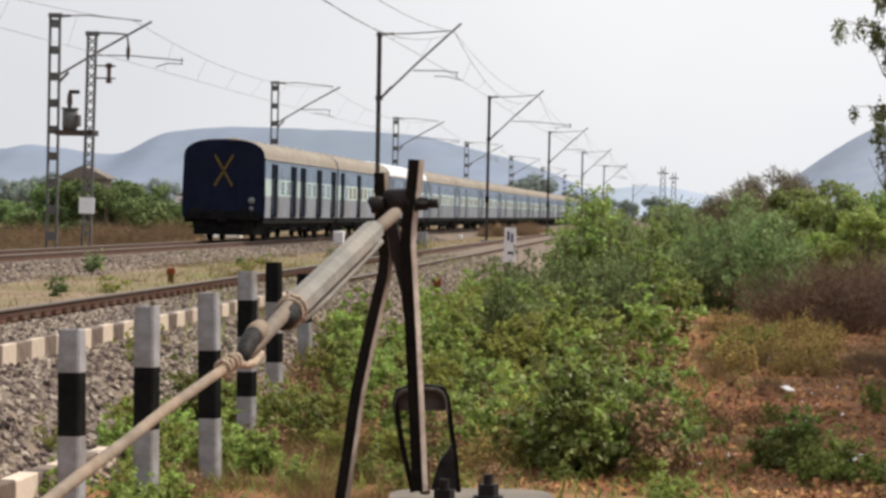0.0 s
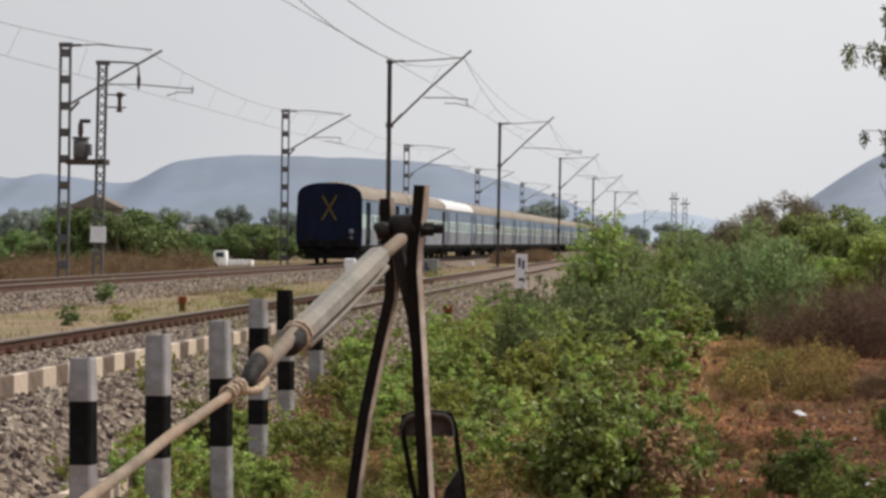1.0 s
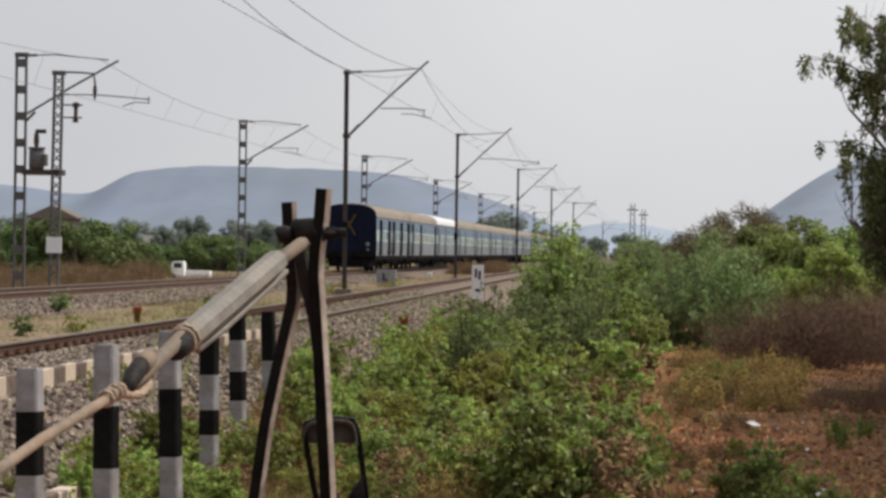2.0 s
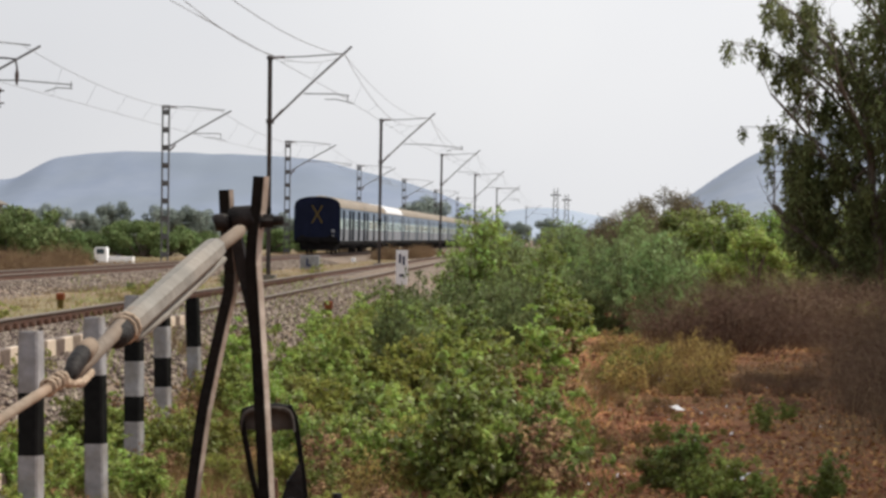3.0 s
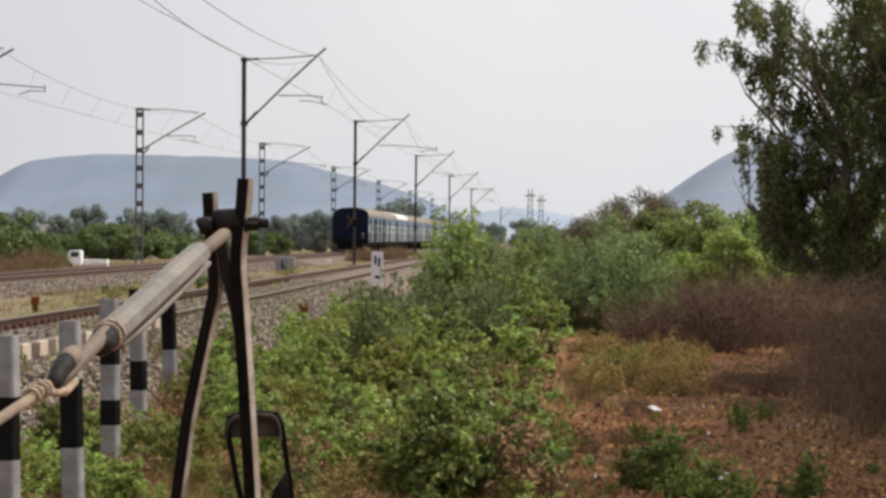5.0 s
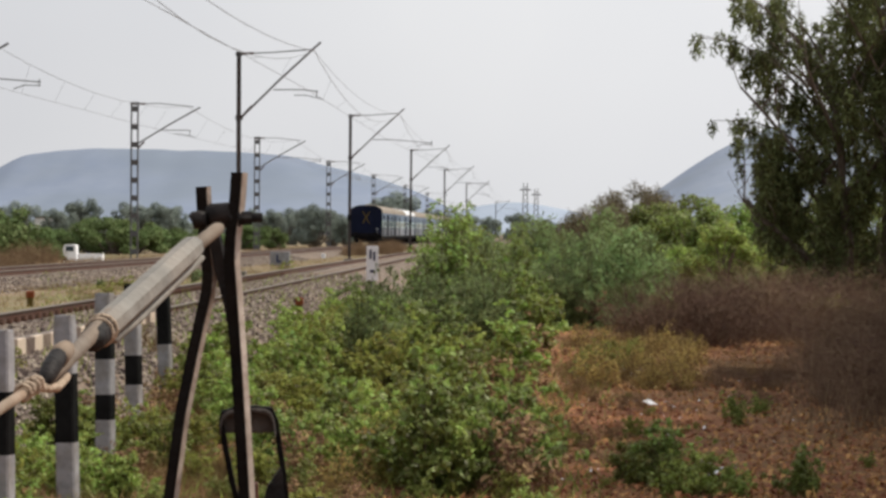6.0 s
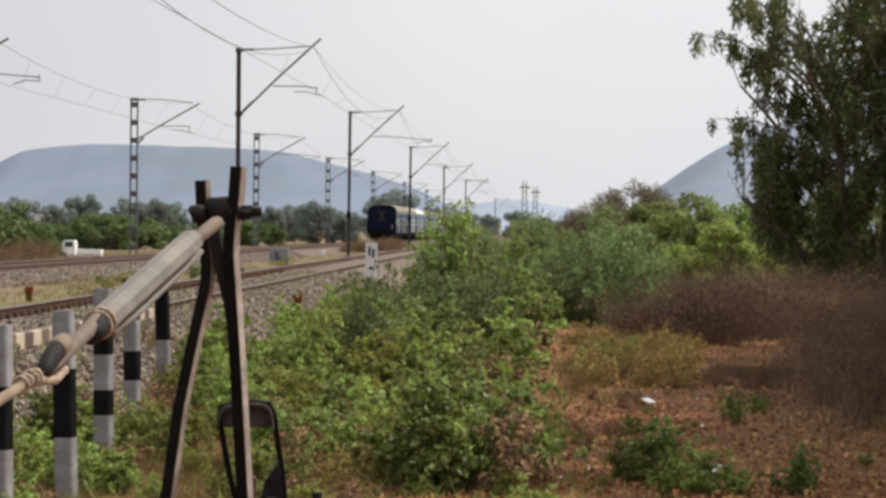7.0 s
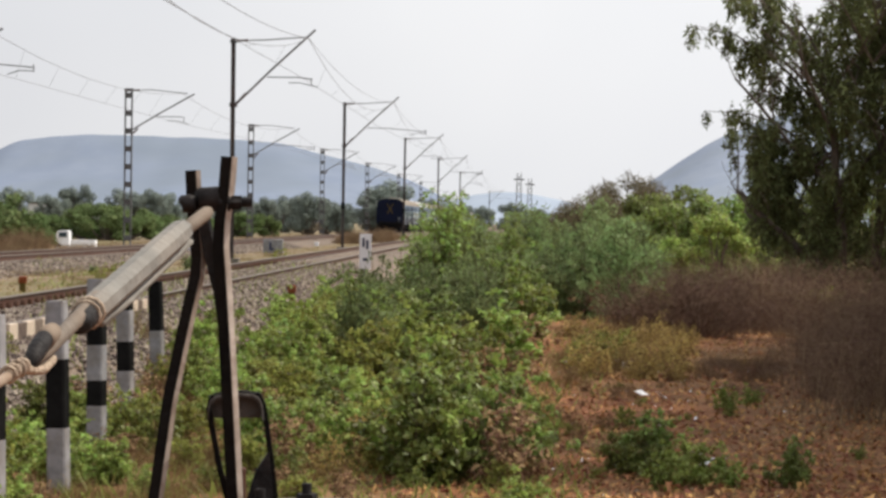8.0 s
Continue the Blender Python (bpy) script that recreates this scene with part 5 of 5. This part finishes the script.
spread(sap2, [(sight_x(785, 64), 64, 1.02, 0), (sight_x(825, 70), 70, 0.85, 140), (sight_x(930, 110), 110, 1.0, 250), (sight_x(985, 98), 98, 0.85, 280)])

# round green trees at the end of the scrub
rt = make_bush("round_tree", "round bright green tree at the edge of the scrub", "tree", 6.0, 4.6, 60, 13000, 0.18, "leaf_dark", 31, "round green trees", 0.6, stem="bark", low=0.15, shell=0.5)
spread(rt, [(sight_x(1160, 132), 132, 0.85, 10), (sight_x(1235, 128), 128, 1.0, 100), (sight_x(1320, 125), 125, 0.95, 200), (sight_x(1200, 150), 150, 1.1, 300), (sight_x(1075, 150), 150, 0.5, 40), (sight_x(1420, 122), 122, 1.0, 60), (sight_x(1530, 122), 122, 1.05, 160)])
rt2 = make_bush("round_tree", "yellow-green round tree at the edge of the scrub", "tree", 5.0, 3.8, 52, 9500, 0.18, "leaf", 32, "round green trees", 0.6, stem="bark", low=0.15, shell=0.5)
spread(rt2, [(sight_x(1270, 108), 108, 0.8, 0), (sight_x(1350, 112), 112, 0.75, 90), (sight_x(1180, 118), 118, 0.6, 210)])
br = make_bush("thorn_tree", "brownish flat-topped thorn tree, half bare", "tree", 7.5, 5.2, 60, 12000, 0.16, "olive", 33, "thorn trees", 0.35, stem="bark", low=0.45, shell=0.3)
spread(br, [(sight_x(1060, 185), 185, 1.12, 0), (sight_x(1120, 190), 190, 1.16, 120), (sight_x(1010, 200), 200, 0.85, 240)])


def make_brush(name, label, w, h, stems, seed, mat, group, lean=0.35, width=0.008, twigs=7):
    """Dry brush: many thin crossing stalks with side twigs, each a narrow three-sided blade."""
    rng = np.random.default_rng(seed)
    stalks, side = ([], []), ([], [])

    def blade(mesh, p, q, r):
        verts, faces = mesh
        i = len(verts)
        d = np.array(q) - np.array(p)
        s = np.cross(d, rng.normal(size=3))
        s = s / (np.linalg.norm(s) + 1e-9) * r
        s2 = np.cross(d, s)
        s2 = s2 / (np.linalg.norm(s2) + 1e-9) * r
        for o in (s, -s * 0.5 + s2 * 0.87, -s * 0.5 - s2 * 0.87):
            verts.append((np.array(p) + o).tolist())
        verts.append(list(q))
        faces.extend([(i, i + 1, i + 3), (i + 1, i + 2, i + 3), (i + 2, i, i + 3)])

    for _ in range(stems):
        a, r = rng.uniform(0, 2 * math.pi), w * 0.5 * math.sqrt(rng.random())
        p = np.array((r * math.cos(a), r * math.sin(a), -0.05))
        hh = h * rng.uniform(0.45, 1.0) * (1 - 0.4 * (r / (w * 0.5)) ** 2)
        q = p + np.array((rng.normal() * lean * hh, rng.normal() * lean * hh, hh))
        blade(stalks, p, q, width)
        for _ in range(twigs):
            t = rng.uniform(0.25, 0.95)
            b = p + (q - p) * t
            L = hh * rng.uniform(0.12, 0.35)
            blade(side, b, b + np.array((rng.normal() * L, rng.normal() * L, abs(rng.normal()) * L * 0.8)), width * 0.6)
    root = thing(name, pose(0, 0, 0), label, "brush", group)
    for label, (verts, faces) in (("stalk_tangle", stalks), ("twig_tangle", side)):
        ob = tagged(new(label, mesh_of(label, verts, faces, mat)), kind="stuff")
        ob.parent = root
    return root


bk = make_brush("dry_brush", "tangled leafless brown thorn brush", 2.8, 2.0, 230, 41, "twig", "dry thorn brush", lean=0.6, width=0.008, twigs=9)
bp = []
for _ in range(44):
    d = rr.uniform(58, 84)
    bp.append((sight_x(rr.uniform(1160, 1620), d), d, rr.uniform(0.35, 1.05), rr.uniform(0, 360)))
for _ in range(7):
    d = rr.uniform(40, 52)
    bp.append((sight_x(rr.uniform(1470, 1680), d), d, rr.uniform(0.25, 0.6), rr.uniform(0, 360)))
spread(bk, bp)
rs = make_brush("dry_stalk_clump", "reddish-brown dry upright weed stalks", 1.8, 1.5, 150, 45, "twig", "dry stalk clumps", lean=0.22, width=0.009, twigs=5)
rs_places = [(sight_x(rr.uniform(1450, 1660), d), d, rr.uniform(0.4, 1.0), rr.uniform(0, 360)) for d in [rr.uniform(42, 60) for _ in range(14)]]
rs_places += [(sight_x(rr.uniform(1460, 1680), d), d, rr.uniform(0.5, 0.9), rr.uniform(0, 360)) for d in [rr.uniform(36, 46) for _ in range(8)]]
rs_places += [(sight_x(rr.uniform(1220, 1400), d), d, rr.uniform(0.15, 0.32), rr.uniform(0, 360)) for d in [rr.uniform(38, 50) for _ in range(16)]]
spread(rs, rs_places)
wisp = make_brush("dry_stalk_clump", "thin reddish-brown dry stalks standing in front of the tree", 1.7, 2.0, 46, 46, "twig", "dry stalk clumps", lean=0.28, width=0.0055, twigs=9)
spread(wisp, [(sight_x(1440 + 260 * rr.random(), d), d, rr.uniform(0.55, 1.35), rr.uniform(0, 360)) for d in [rr.uniform(33, 47) for _ in range(34)]])
bl = make_brush("tall_weed_clump", "tall brown dry weeds beside the far line", 3.0, 1.7, 340, 43, "brown_grass", "dry weed clumps", lean=0.35, width=0.016, twigs=4)
bq = []
for _ in range(60):
    d = rr.uniform(86, 165)
    bq.append((rr.uniform(-36, -23.6), d, rr.uniform(0.5, 1.0), rr.uniform(0, 360)))
bq = [b for b in bq if not -0.188 < b[0] / b[1] < -0.155 and not 330 < 1229 + 4700 * b[0] / b[1] < 470]
for _ in range(16):
    d = rr.uniform(185, 270)
    bq.append((rr.uniform(-15.2, -12.8), d, rr.uniform(0.45, 0.8), rr.uniform(0, 360)))
spread(bl, bq)
sg = make_brush("dry_grass_tuft", "pale dry grass tuft on red soil", 0.9, 0.5, 160, 42, "straw", "dry grass tufts", lean=0.3, width=0.004, twigs=1)
tp = []
for _ in range(26):
    d = rr.uniform(38, 60)
    tp.append((sight_x(rr.uniform(980, 1600), d), d, rr.uniform(0.5, 1.1), rr.uniform(0, 360)))
for _ in range(70):
    d = rr.uniform(24, 50)
    tp.append((sight_x(rr.uniform(200, 960), d), d, rr.uniform(0.5, 1.0), rr.uniform(0, 360)))
for _ in range(34):
    tp.append((rr.uniform(-15.2, -11.3), rr.uniform(52, 130), rr.uniform(0.5, 0.9), rr.uniform(0, 360)))
for _ in range(26):
    d = rr.uniform(44, 60)
    tp.append((sight_x(rr.uniform(1030, 1180), d), d, rr.uniform(0.9, 1.5), rr.uniform(0, 360)))
for _ in range(60):
    d = rr.uniform(21.5, 27)
    tp.append((sight_x(rr.uniform(90, 460), d), d, rr.uniform(0.4, 0.9), rr.uniform(0, 360)))
spread(sg, tp)

# small green plants between the tracks
mk = make_shrub("milkweed", "grey-green leafy milkweed on the ballast slope", "plant", 1.1, 0.8, 13, 4, 420, 0.12, "leaf_grey", 51, "plants between the tracks", 0.6, clump=0.08)
spread(mk, [(-15.15, 67.2, 0.85, 0), (-12.05, 50.6, 0.75, 100), (-13.7, 82.0, 0.5, 220), (-12.6, 96, 0.8, 30), (-13.5, 108, 0.9, 60), (-11.9, 90, 0.6, 90)])
pl = make_shrub("small_plant", "low yellow-green plant by the rail", "plant", 0.75, 0.42, 13, 4, 360, 0.06, "leaf_yellow", 52, "plants between the tracks", 0.5, clump=0.06)
spread(pl, [(-11.55, 53.0, 1.25, 0), (-6.2, 30.5, 0.9, 90), (-6.0, 29.0, 0.8, 10), (-12.2, 74, 1.1, 200), (-13.3, 84, 1.2, 130), (-12.0, 101, 1.5, 130), (-11.5, 118, 1.6, 130), (-5.4, 22.5, 0.7, 40), (-5.2, 24.5, 0.8, 140), (-5.6, 19.5, 0.6, 60)])


# the gum tree
def make_gum():
    rng = np.random.default_rng(61)
    root = thing("gum_tree", pose(8.6, 75, ground_z(8.6, 75) - 0.05), "tall gum tree with drooping grey-green leaves", "tree")
    bm = bmesh.new()
    tips = []

    def limb(p, d, length, r, depth):
        pts, rad = [p], [r]
        n = 5
        q = p.copy()
        dd = d.copy()
        for k in range(n):
            dd = (dd + Vector((rng.normal() * 0.10, rng.normal() * 0.10, 0.05))).normalized()
            q = q + dd * (length / n)
            pts.append(q.copy())
            rad.append(r * (1 - 0.6 * (k + 1) / n))
        tube(bm, pts, rad, 9 if depth == 0 else 6, cap=False)
        if depth >= 2:
            tips.extend(pts[2:])
        if depth == 1:
            tips.extend(pts[3:])
        if depth < 3:
            for _ in range((7, 5, 4)[depth]):
                k = rng.integers(1, n + 1)
                a = rng.uniform(0, 2 * math.pi)
                side = Vector((math.cos(a), math.sin(a), rng.uniform(0.1, 0.9)))
                limb(pts[k], (dd * 0.5 + side).normalized(), length * rng.uniform(0.42, 0.68), rad[k] * 0.62, depth + 1)

    limb(Vector((0, 0, -0.2)), Vector((-0.05, 0, 1)), 6.5, 0.20, 0)
    limb(Vector((0.7, 0.5, -0.2)), Vector((0.05, 0, 1)), 7.5, 0.17, 0)
    limb(Vector((2.6, -0.4, -0.2)), Vector((0.05, 0, 1)), 6.5, 0.16, 0)
    limb(Vector((4.6, 0.6, -0.2)), Vector((0.0, 0, 1)), 7.5, 0.15, 0)
    sprays = []
    for z0, tip_x, tip_z in ((6.9, -3.6, 9.4), (6.0, -3.8, 8.1), (5.4, -3.1, 7.3), (4.6, -3.4, 5.7), (3.4, -2.8, 4.5), (7.2, -2.4, 9.2), (5.0, -2.7, 6.4), (3.9, -2.5, 5.3), (6.6, -2.2, 8.0), (2.6, -2.7, 3.4), (6.4, -3.0, 8.8), (5.8, -2.6, 7.6), (4.3, -2.9, 5.0)):
        y0 = rng.normal() * 0.7
        a, b = Vector((-0.4, y0 * 0.4, z0 - 0.6)), Vector((tip_x, y0, tip_z))
        pts = [a.lerp(b, t) + Vector((0, 0, 0.5 * math.sin(t * 3.1))) for t in (0, 0.2, 0.4, 0.6, 0.8, 1.0)]
        tube(bm, pts, [0.055, 0.048, 0.04, 0.03, 0.02, 0.01], 6, cap=False)
        for _ in range(16):                                    # hanging sprays towards the limb's end
            t = 0.35 + 0.68 * rng.random()
            p = a.lerp(b, min(t, 1.0)) + Vector((rng.normal() * 0.28, rng.normal() * 0.3, 0.5 * math.sin(t * 3.1)))
            tube(bm, [a.lerp(b, min(t, 1.0) * 0.9) + Vector((0, 0, 0.5 * math.sin(t * 2.8))), p, p + Vector((rng.normal() * 0.12, 0, -0.35))], [0.012, 0.009, 0.004], 4, cap=False)
            sprays.append((p.x - 0.05, p.y, p.z - 0.22))
    part("trunk", bm, "bark", root, "grey-brown trunk and limbs")
    tips = [t for t in tips if t.z > 2.0 and (t.x > -0.5 or (t.x > -3.2 and t.z > 4.5 and rng.random() < 0.12))]
    sel = [tips[i] for i in rng.choice(len(tips), min(330, len(tips)), replace=False)]
    centres = [(t.x + rng.normal() * 0.15, t.y + rng.normal() * 0.15, t.z - 0.2) for t in sel]
    for _ in range(820):                                       # the dense body of the crown
        z = 0.7 + 9.8 * rng.random() ** 1.05
        centres.append((-1.5 + 0.16 * max(0.0, z - 3.8) + 9.0 * rng.random(), rng.uniform(-2.2, 2.2), z))
    for _ in range(36):
        z = rng.uniform(2.0, 4.6)
        centres.append((rng.uniform(-2.3 - 0.25 * (z - 2.0), -1.6), rng.uniform(-1.2, 1.2), z))
    radii = [(0.30 * k, 0.30 * k, 0.55 * k) for k in rng.uniform(0.6, 1.4, len(centres))]
    v, f = leaf_cloud(centres, radii, 96000, 0.22, 0.26, rng, droop=1.1, shell=0.1)
    spray_r = [(0.17 * k, 0.17 * k, 0.34 * k) for k in rng.uniform(0.6, 1.4, len(sprays))]
    v2, f2 = leaf_cloud(sprays, spray_r, 8000, 0.20, 0.28, rng, droop=1.3, shell=0.1)
    n0 = len(v)
    crown = new("crown", mesh_of("crown", v + v2, f + [tuple(i + n0 for i in q) for q in f2], "leaf_gum"))
    crown.parent = root
    return root


gum = make_gum()
for x, y in ((8.2, 27.0), (9.2, 34.5), (9.9, 42.5), (11.4, 53.0)):      # copies added out of view as neighbours, to lay shade on the soil
    copy_thing(gum, pose(x, y, ground_z(x, y) - 0.05, 0, 0, 90))

# trees and bushes beyond the far line
ft = make_bush("far_bush", "green leafy bush beyond the far line", "bush", 9.0, 5.0, 40, 9000, 0.32, "far_leaf", 71, "far bushes", 0.6, stem="bark", low=0.12, shell=0.5)
fp = []
for px, d, s in ((95, 215, 0.9), (150, 205, 1.22), (205, 200, 1.2), (255, 205, 1.05), (300, 225, 0.85), (20, 230, 0.75), (-30, 240, 0.8), (-80, 240, 0.9), (420, 300, 0.85), (460, 290, 0.95), (500, 300, 0.9), (540, 310, 0.8), (590, 340, 0.7), (635, 350, 0.7),
                 (340, 330, 0.7), (380, 330, 0.6), (700, 380, 0.8), (745, 390, 0.7)):
    d *= 1.2
    fp.append(((px - 1229) / 4700 * d, d, s * 1.15, rr.uniform(0, 360)))
spread(ft, fp)
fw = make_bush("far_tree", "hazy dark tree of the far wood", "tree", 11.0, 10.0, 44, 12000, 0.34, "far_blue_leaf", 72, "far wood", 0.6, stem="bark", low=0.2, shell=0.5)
wp = []
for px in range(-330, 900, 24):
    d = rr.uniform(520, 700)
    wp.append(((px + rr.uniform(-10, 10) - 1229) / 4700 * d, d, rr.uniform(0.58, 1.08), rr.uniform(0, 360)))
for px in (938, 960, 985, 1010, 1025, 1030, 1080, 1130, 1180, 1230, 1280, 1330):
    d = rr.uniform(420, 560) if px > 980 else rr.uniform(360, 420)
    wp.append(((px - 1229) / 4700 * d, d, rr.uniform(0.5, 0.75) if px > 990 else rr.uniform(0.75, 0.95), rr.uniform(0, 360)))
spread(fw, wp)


# ---------------------------------------------------------------- stuff that nobody could count
def blades(name, label, n, where, h, r, mat, seed, lean=0.3):
    rng = np.random.default_rng(seed)
    verts, faces = [], []
    for _ in range(n):
        x, y = where(rng)
        z = ground_z(x, y) - 0.02
        hh = h * rng.uniform(0.4, 1.2)
        dx, dy, a = rng.normal() * lean * hh, rng.normal() * lean * hh, rng.uniform(0, math.pi)
        i = len(verts)
        verts += [(x - r * math.cos(a), y - r * math.sin(a), z), (x + r * math.cos(a), y + r * math.sin(a), z), (x + dx, y + dy, z + hh)]
        faces.append((i, i + 1, i + 2))
    tagged(new(name, mesh_of(name, verts, faces, mat)), label, "grass", kind="stuff")


blades("brown_grass", "tall brown dry grass beyond the far line", 30000, lambda r: ((lambda d: (-22.3 - (r.random() ** 1.6) * (d * 0.27), d))(75 + 260 * r.random() ** 1.2)), 0.5, 0.03, "brown_grass", 81)
blades("verge_grass", "pale dry grass on the strip between the tracks", 6000, lambda r: (r.uniform(-15.0, -11.0), 30 + 170 * r.random() ** 1.3), 0.14, 0.012, "straw", 82, 0.6)
blades("scrub_grass", "thin dry grass among the scrub", 7000, lambda r: ((lambda d: (sight_x(r.uniform(380, 1640), d), d))(23 + 75 * r.random() ** 1.4)), 0.18, 0.007, "straw", 83, 0.6)
blades("green_grass", "low green weeds among the scrub", 6500, lambda r: ((lambda d: (sight_x(r.uniform(60, 1080), d), d))(22 + 70 * r.random() ** 1.3)), 0.2, 0.014, "leaf", 84, 0.6)


def litter(name, label, n, where, size, mat, seed):
    rng = np.random.default_rng(seed)
    verts, faces = [], []
    for _ in range(n):
        x, y = where(rng)
        z = ground_z(x, y) + rng.uniform(0.005, 0.05)
        a, s = rng.uniform(0, 2 * math.pi), size * rng.uniform(0.5, 1.4)
        c, d = math.cos(a) * s, math.sin(a) * s
        t1, t2 = rng.normal() * 0.5 * s, rng.normal() * 0.5 * s
        i = len(verts)
        verts += [(x - c, y - d, z), (x + d * 0.5, y - c * 0.5, z + t1), (x + c, y + d, z + abs(t2)), (x - d * 0.5, y + c * 0.5, z + t1)]
        faces.append((i, i + 1, i + 2, i + 3))
    tagged(new(name, mesh_of(name, verts, faces, mat)), label, "leaf litter", kind="stuff")


litter("pale_litter", "pale dry bits on red soil", 2600, lambda r: ((lambda d: (sight_x(r.uniform(900, 1640), d), d))(23 + 40 * r.random() ** 1.3)), 0.04, "straw", 92)
litter("white_specks", "small white scraps strewn on red soil", 90, lambda r: ((lambda d: (sight_x(r.uniform(930, 1400), d), d))(23 + 25 * r.random())), 0.03, "paper", 93)
litter("leaf_litter", "fallen brown leaves on red soil", 14000, lambda r: ((lambda d: (sight_x(640 + 1000 * r.random() ** 0.7, d), d))(23 + 45 * r.random() ** 1.3)), 0.050, "leaf_fallen", 91)

for n, (px, d, s) in enumerate(((1120, 45, 0.13), (1143, 37.5, 0.085), (1178, 37.0, 0.075), (1018, 45, 0.12), (1240, 27.5, 0.09), (1090, 46, 0.10), (1262, 26.8, 0.08))):
    x = sight_x(px, d)
    ob = thing("litter_scrap", pose(x, d, ground_z(x, d) + 0.05, 20, 0, n * 50), "crumpled white scrap lying on red soil", "litter", "white scraps")
    bm = bmesh.new()
    bmesh.ops.create_grid(bm, x_segments=4, y_segments=4, size=s)
    for v in bm.verts:
        v.co.z = 0.5 * s * noise.noise((v.co.x * 9 + n, v.co.y * 9, n)) + 0.3 * s
    bmesh.ops.solidify(bm, geom=list(bm.faces), thickness=0.004)
    part("sheet", bm, "paper", ob)


# ballast stones on the bed and shoulder nearest to us
def ballast_stones(name, label, n, seed, x0, x1, y0, y1, big):
    rng = np.random.default_rng(seed)
    verts, faces = [], []
    base = [(1, 0, 0), (-1, 0, 0), (0, 1, 0), (0, -1, 0), (0, 0, 1), (0, 0, -1)]
    tri = [(0, 2, 4), (2, 1, 4), (1, 3, 4), (3, 0, 4), (2, 0, 5), (1, 2, 5), (3, 1, 5), (0, 3, 5)]
    for _ in range(n):
        y = y0 + (y1 - y0) * rng.random() ** 1.7
        x = rng.uniform(x0, x1)
        z = ground_z(x, y) + 0.005
        s = rng.uniform(0.022, 0.05) * big
        rot = Euler(rng.uniform(0, 6.3, 3)).to_matrix()
        i = len(verts)
        for b in base:
            p = rot @ (Vector(b) * s * rng.uniform(0.7, 1.3))
            verts.append((x + p.x, y + p.y, z + p.z))
        faces += [(i + a, i + b, i + c) for a, b, c in tri]
    tagged(new(name, mesh_of(name, verts, faces, "stone")), label, "ballast", kind="stuff")


ballast_stones("ballast_stones", "loose grey-brown ballast stones along the near track", 40000, 95, -10.6, -4.85, 17, 92, 1.2)
ballast_stones("far_ballast_stones", "loose grey ballast stones along the far track", 16000, 96, -20.0, -14.9, 54, 170, 1.25)


# ---------------------------------------------------------------- what moves
def motions():
    """The train draws away at a steady speed."""
    for n, coach in enumerate(coaches):
        walk(coach, [(t, pose(FAR_X, TRAIN_REAR + n * 22.3 + 27.15 * t, rail_z("far", 0))) for t in (0.0, 2.0, 4.0, 6.0, 8.0)])


motions()
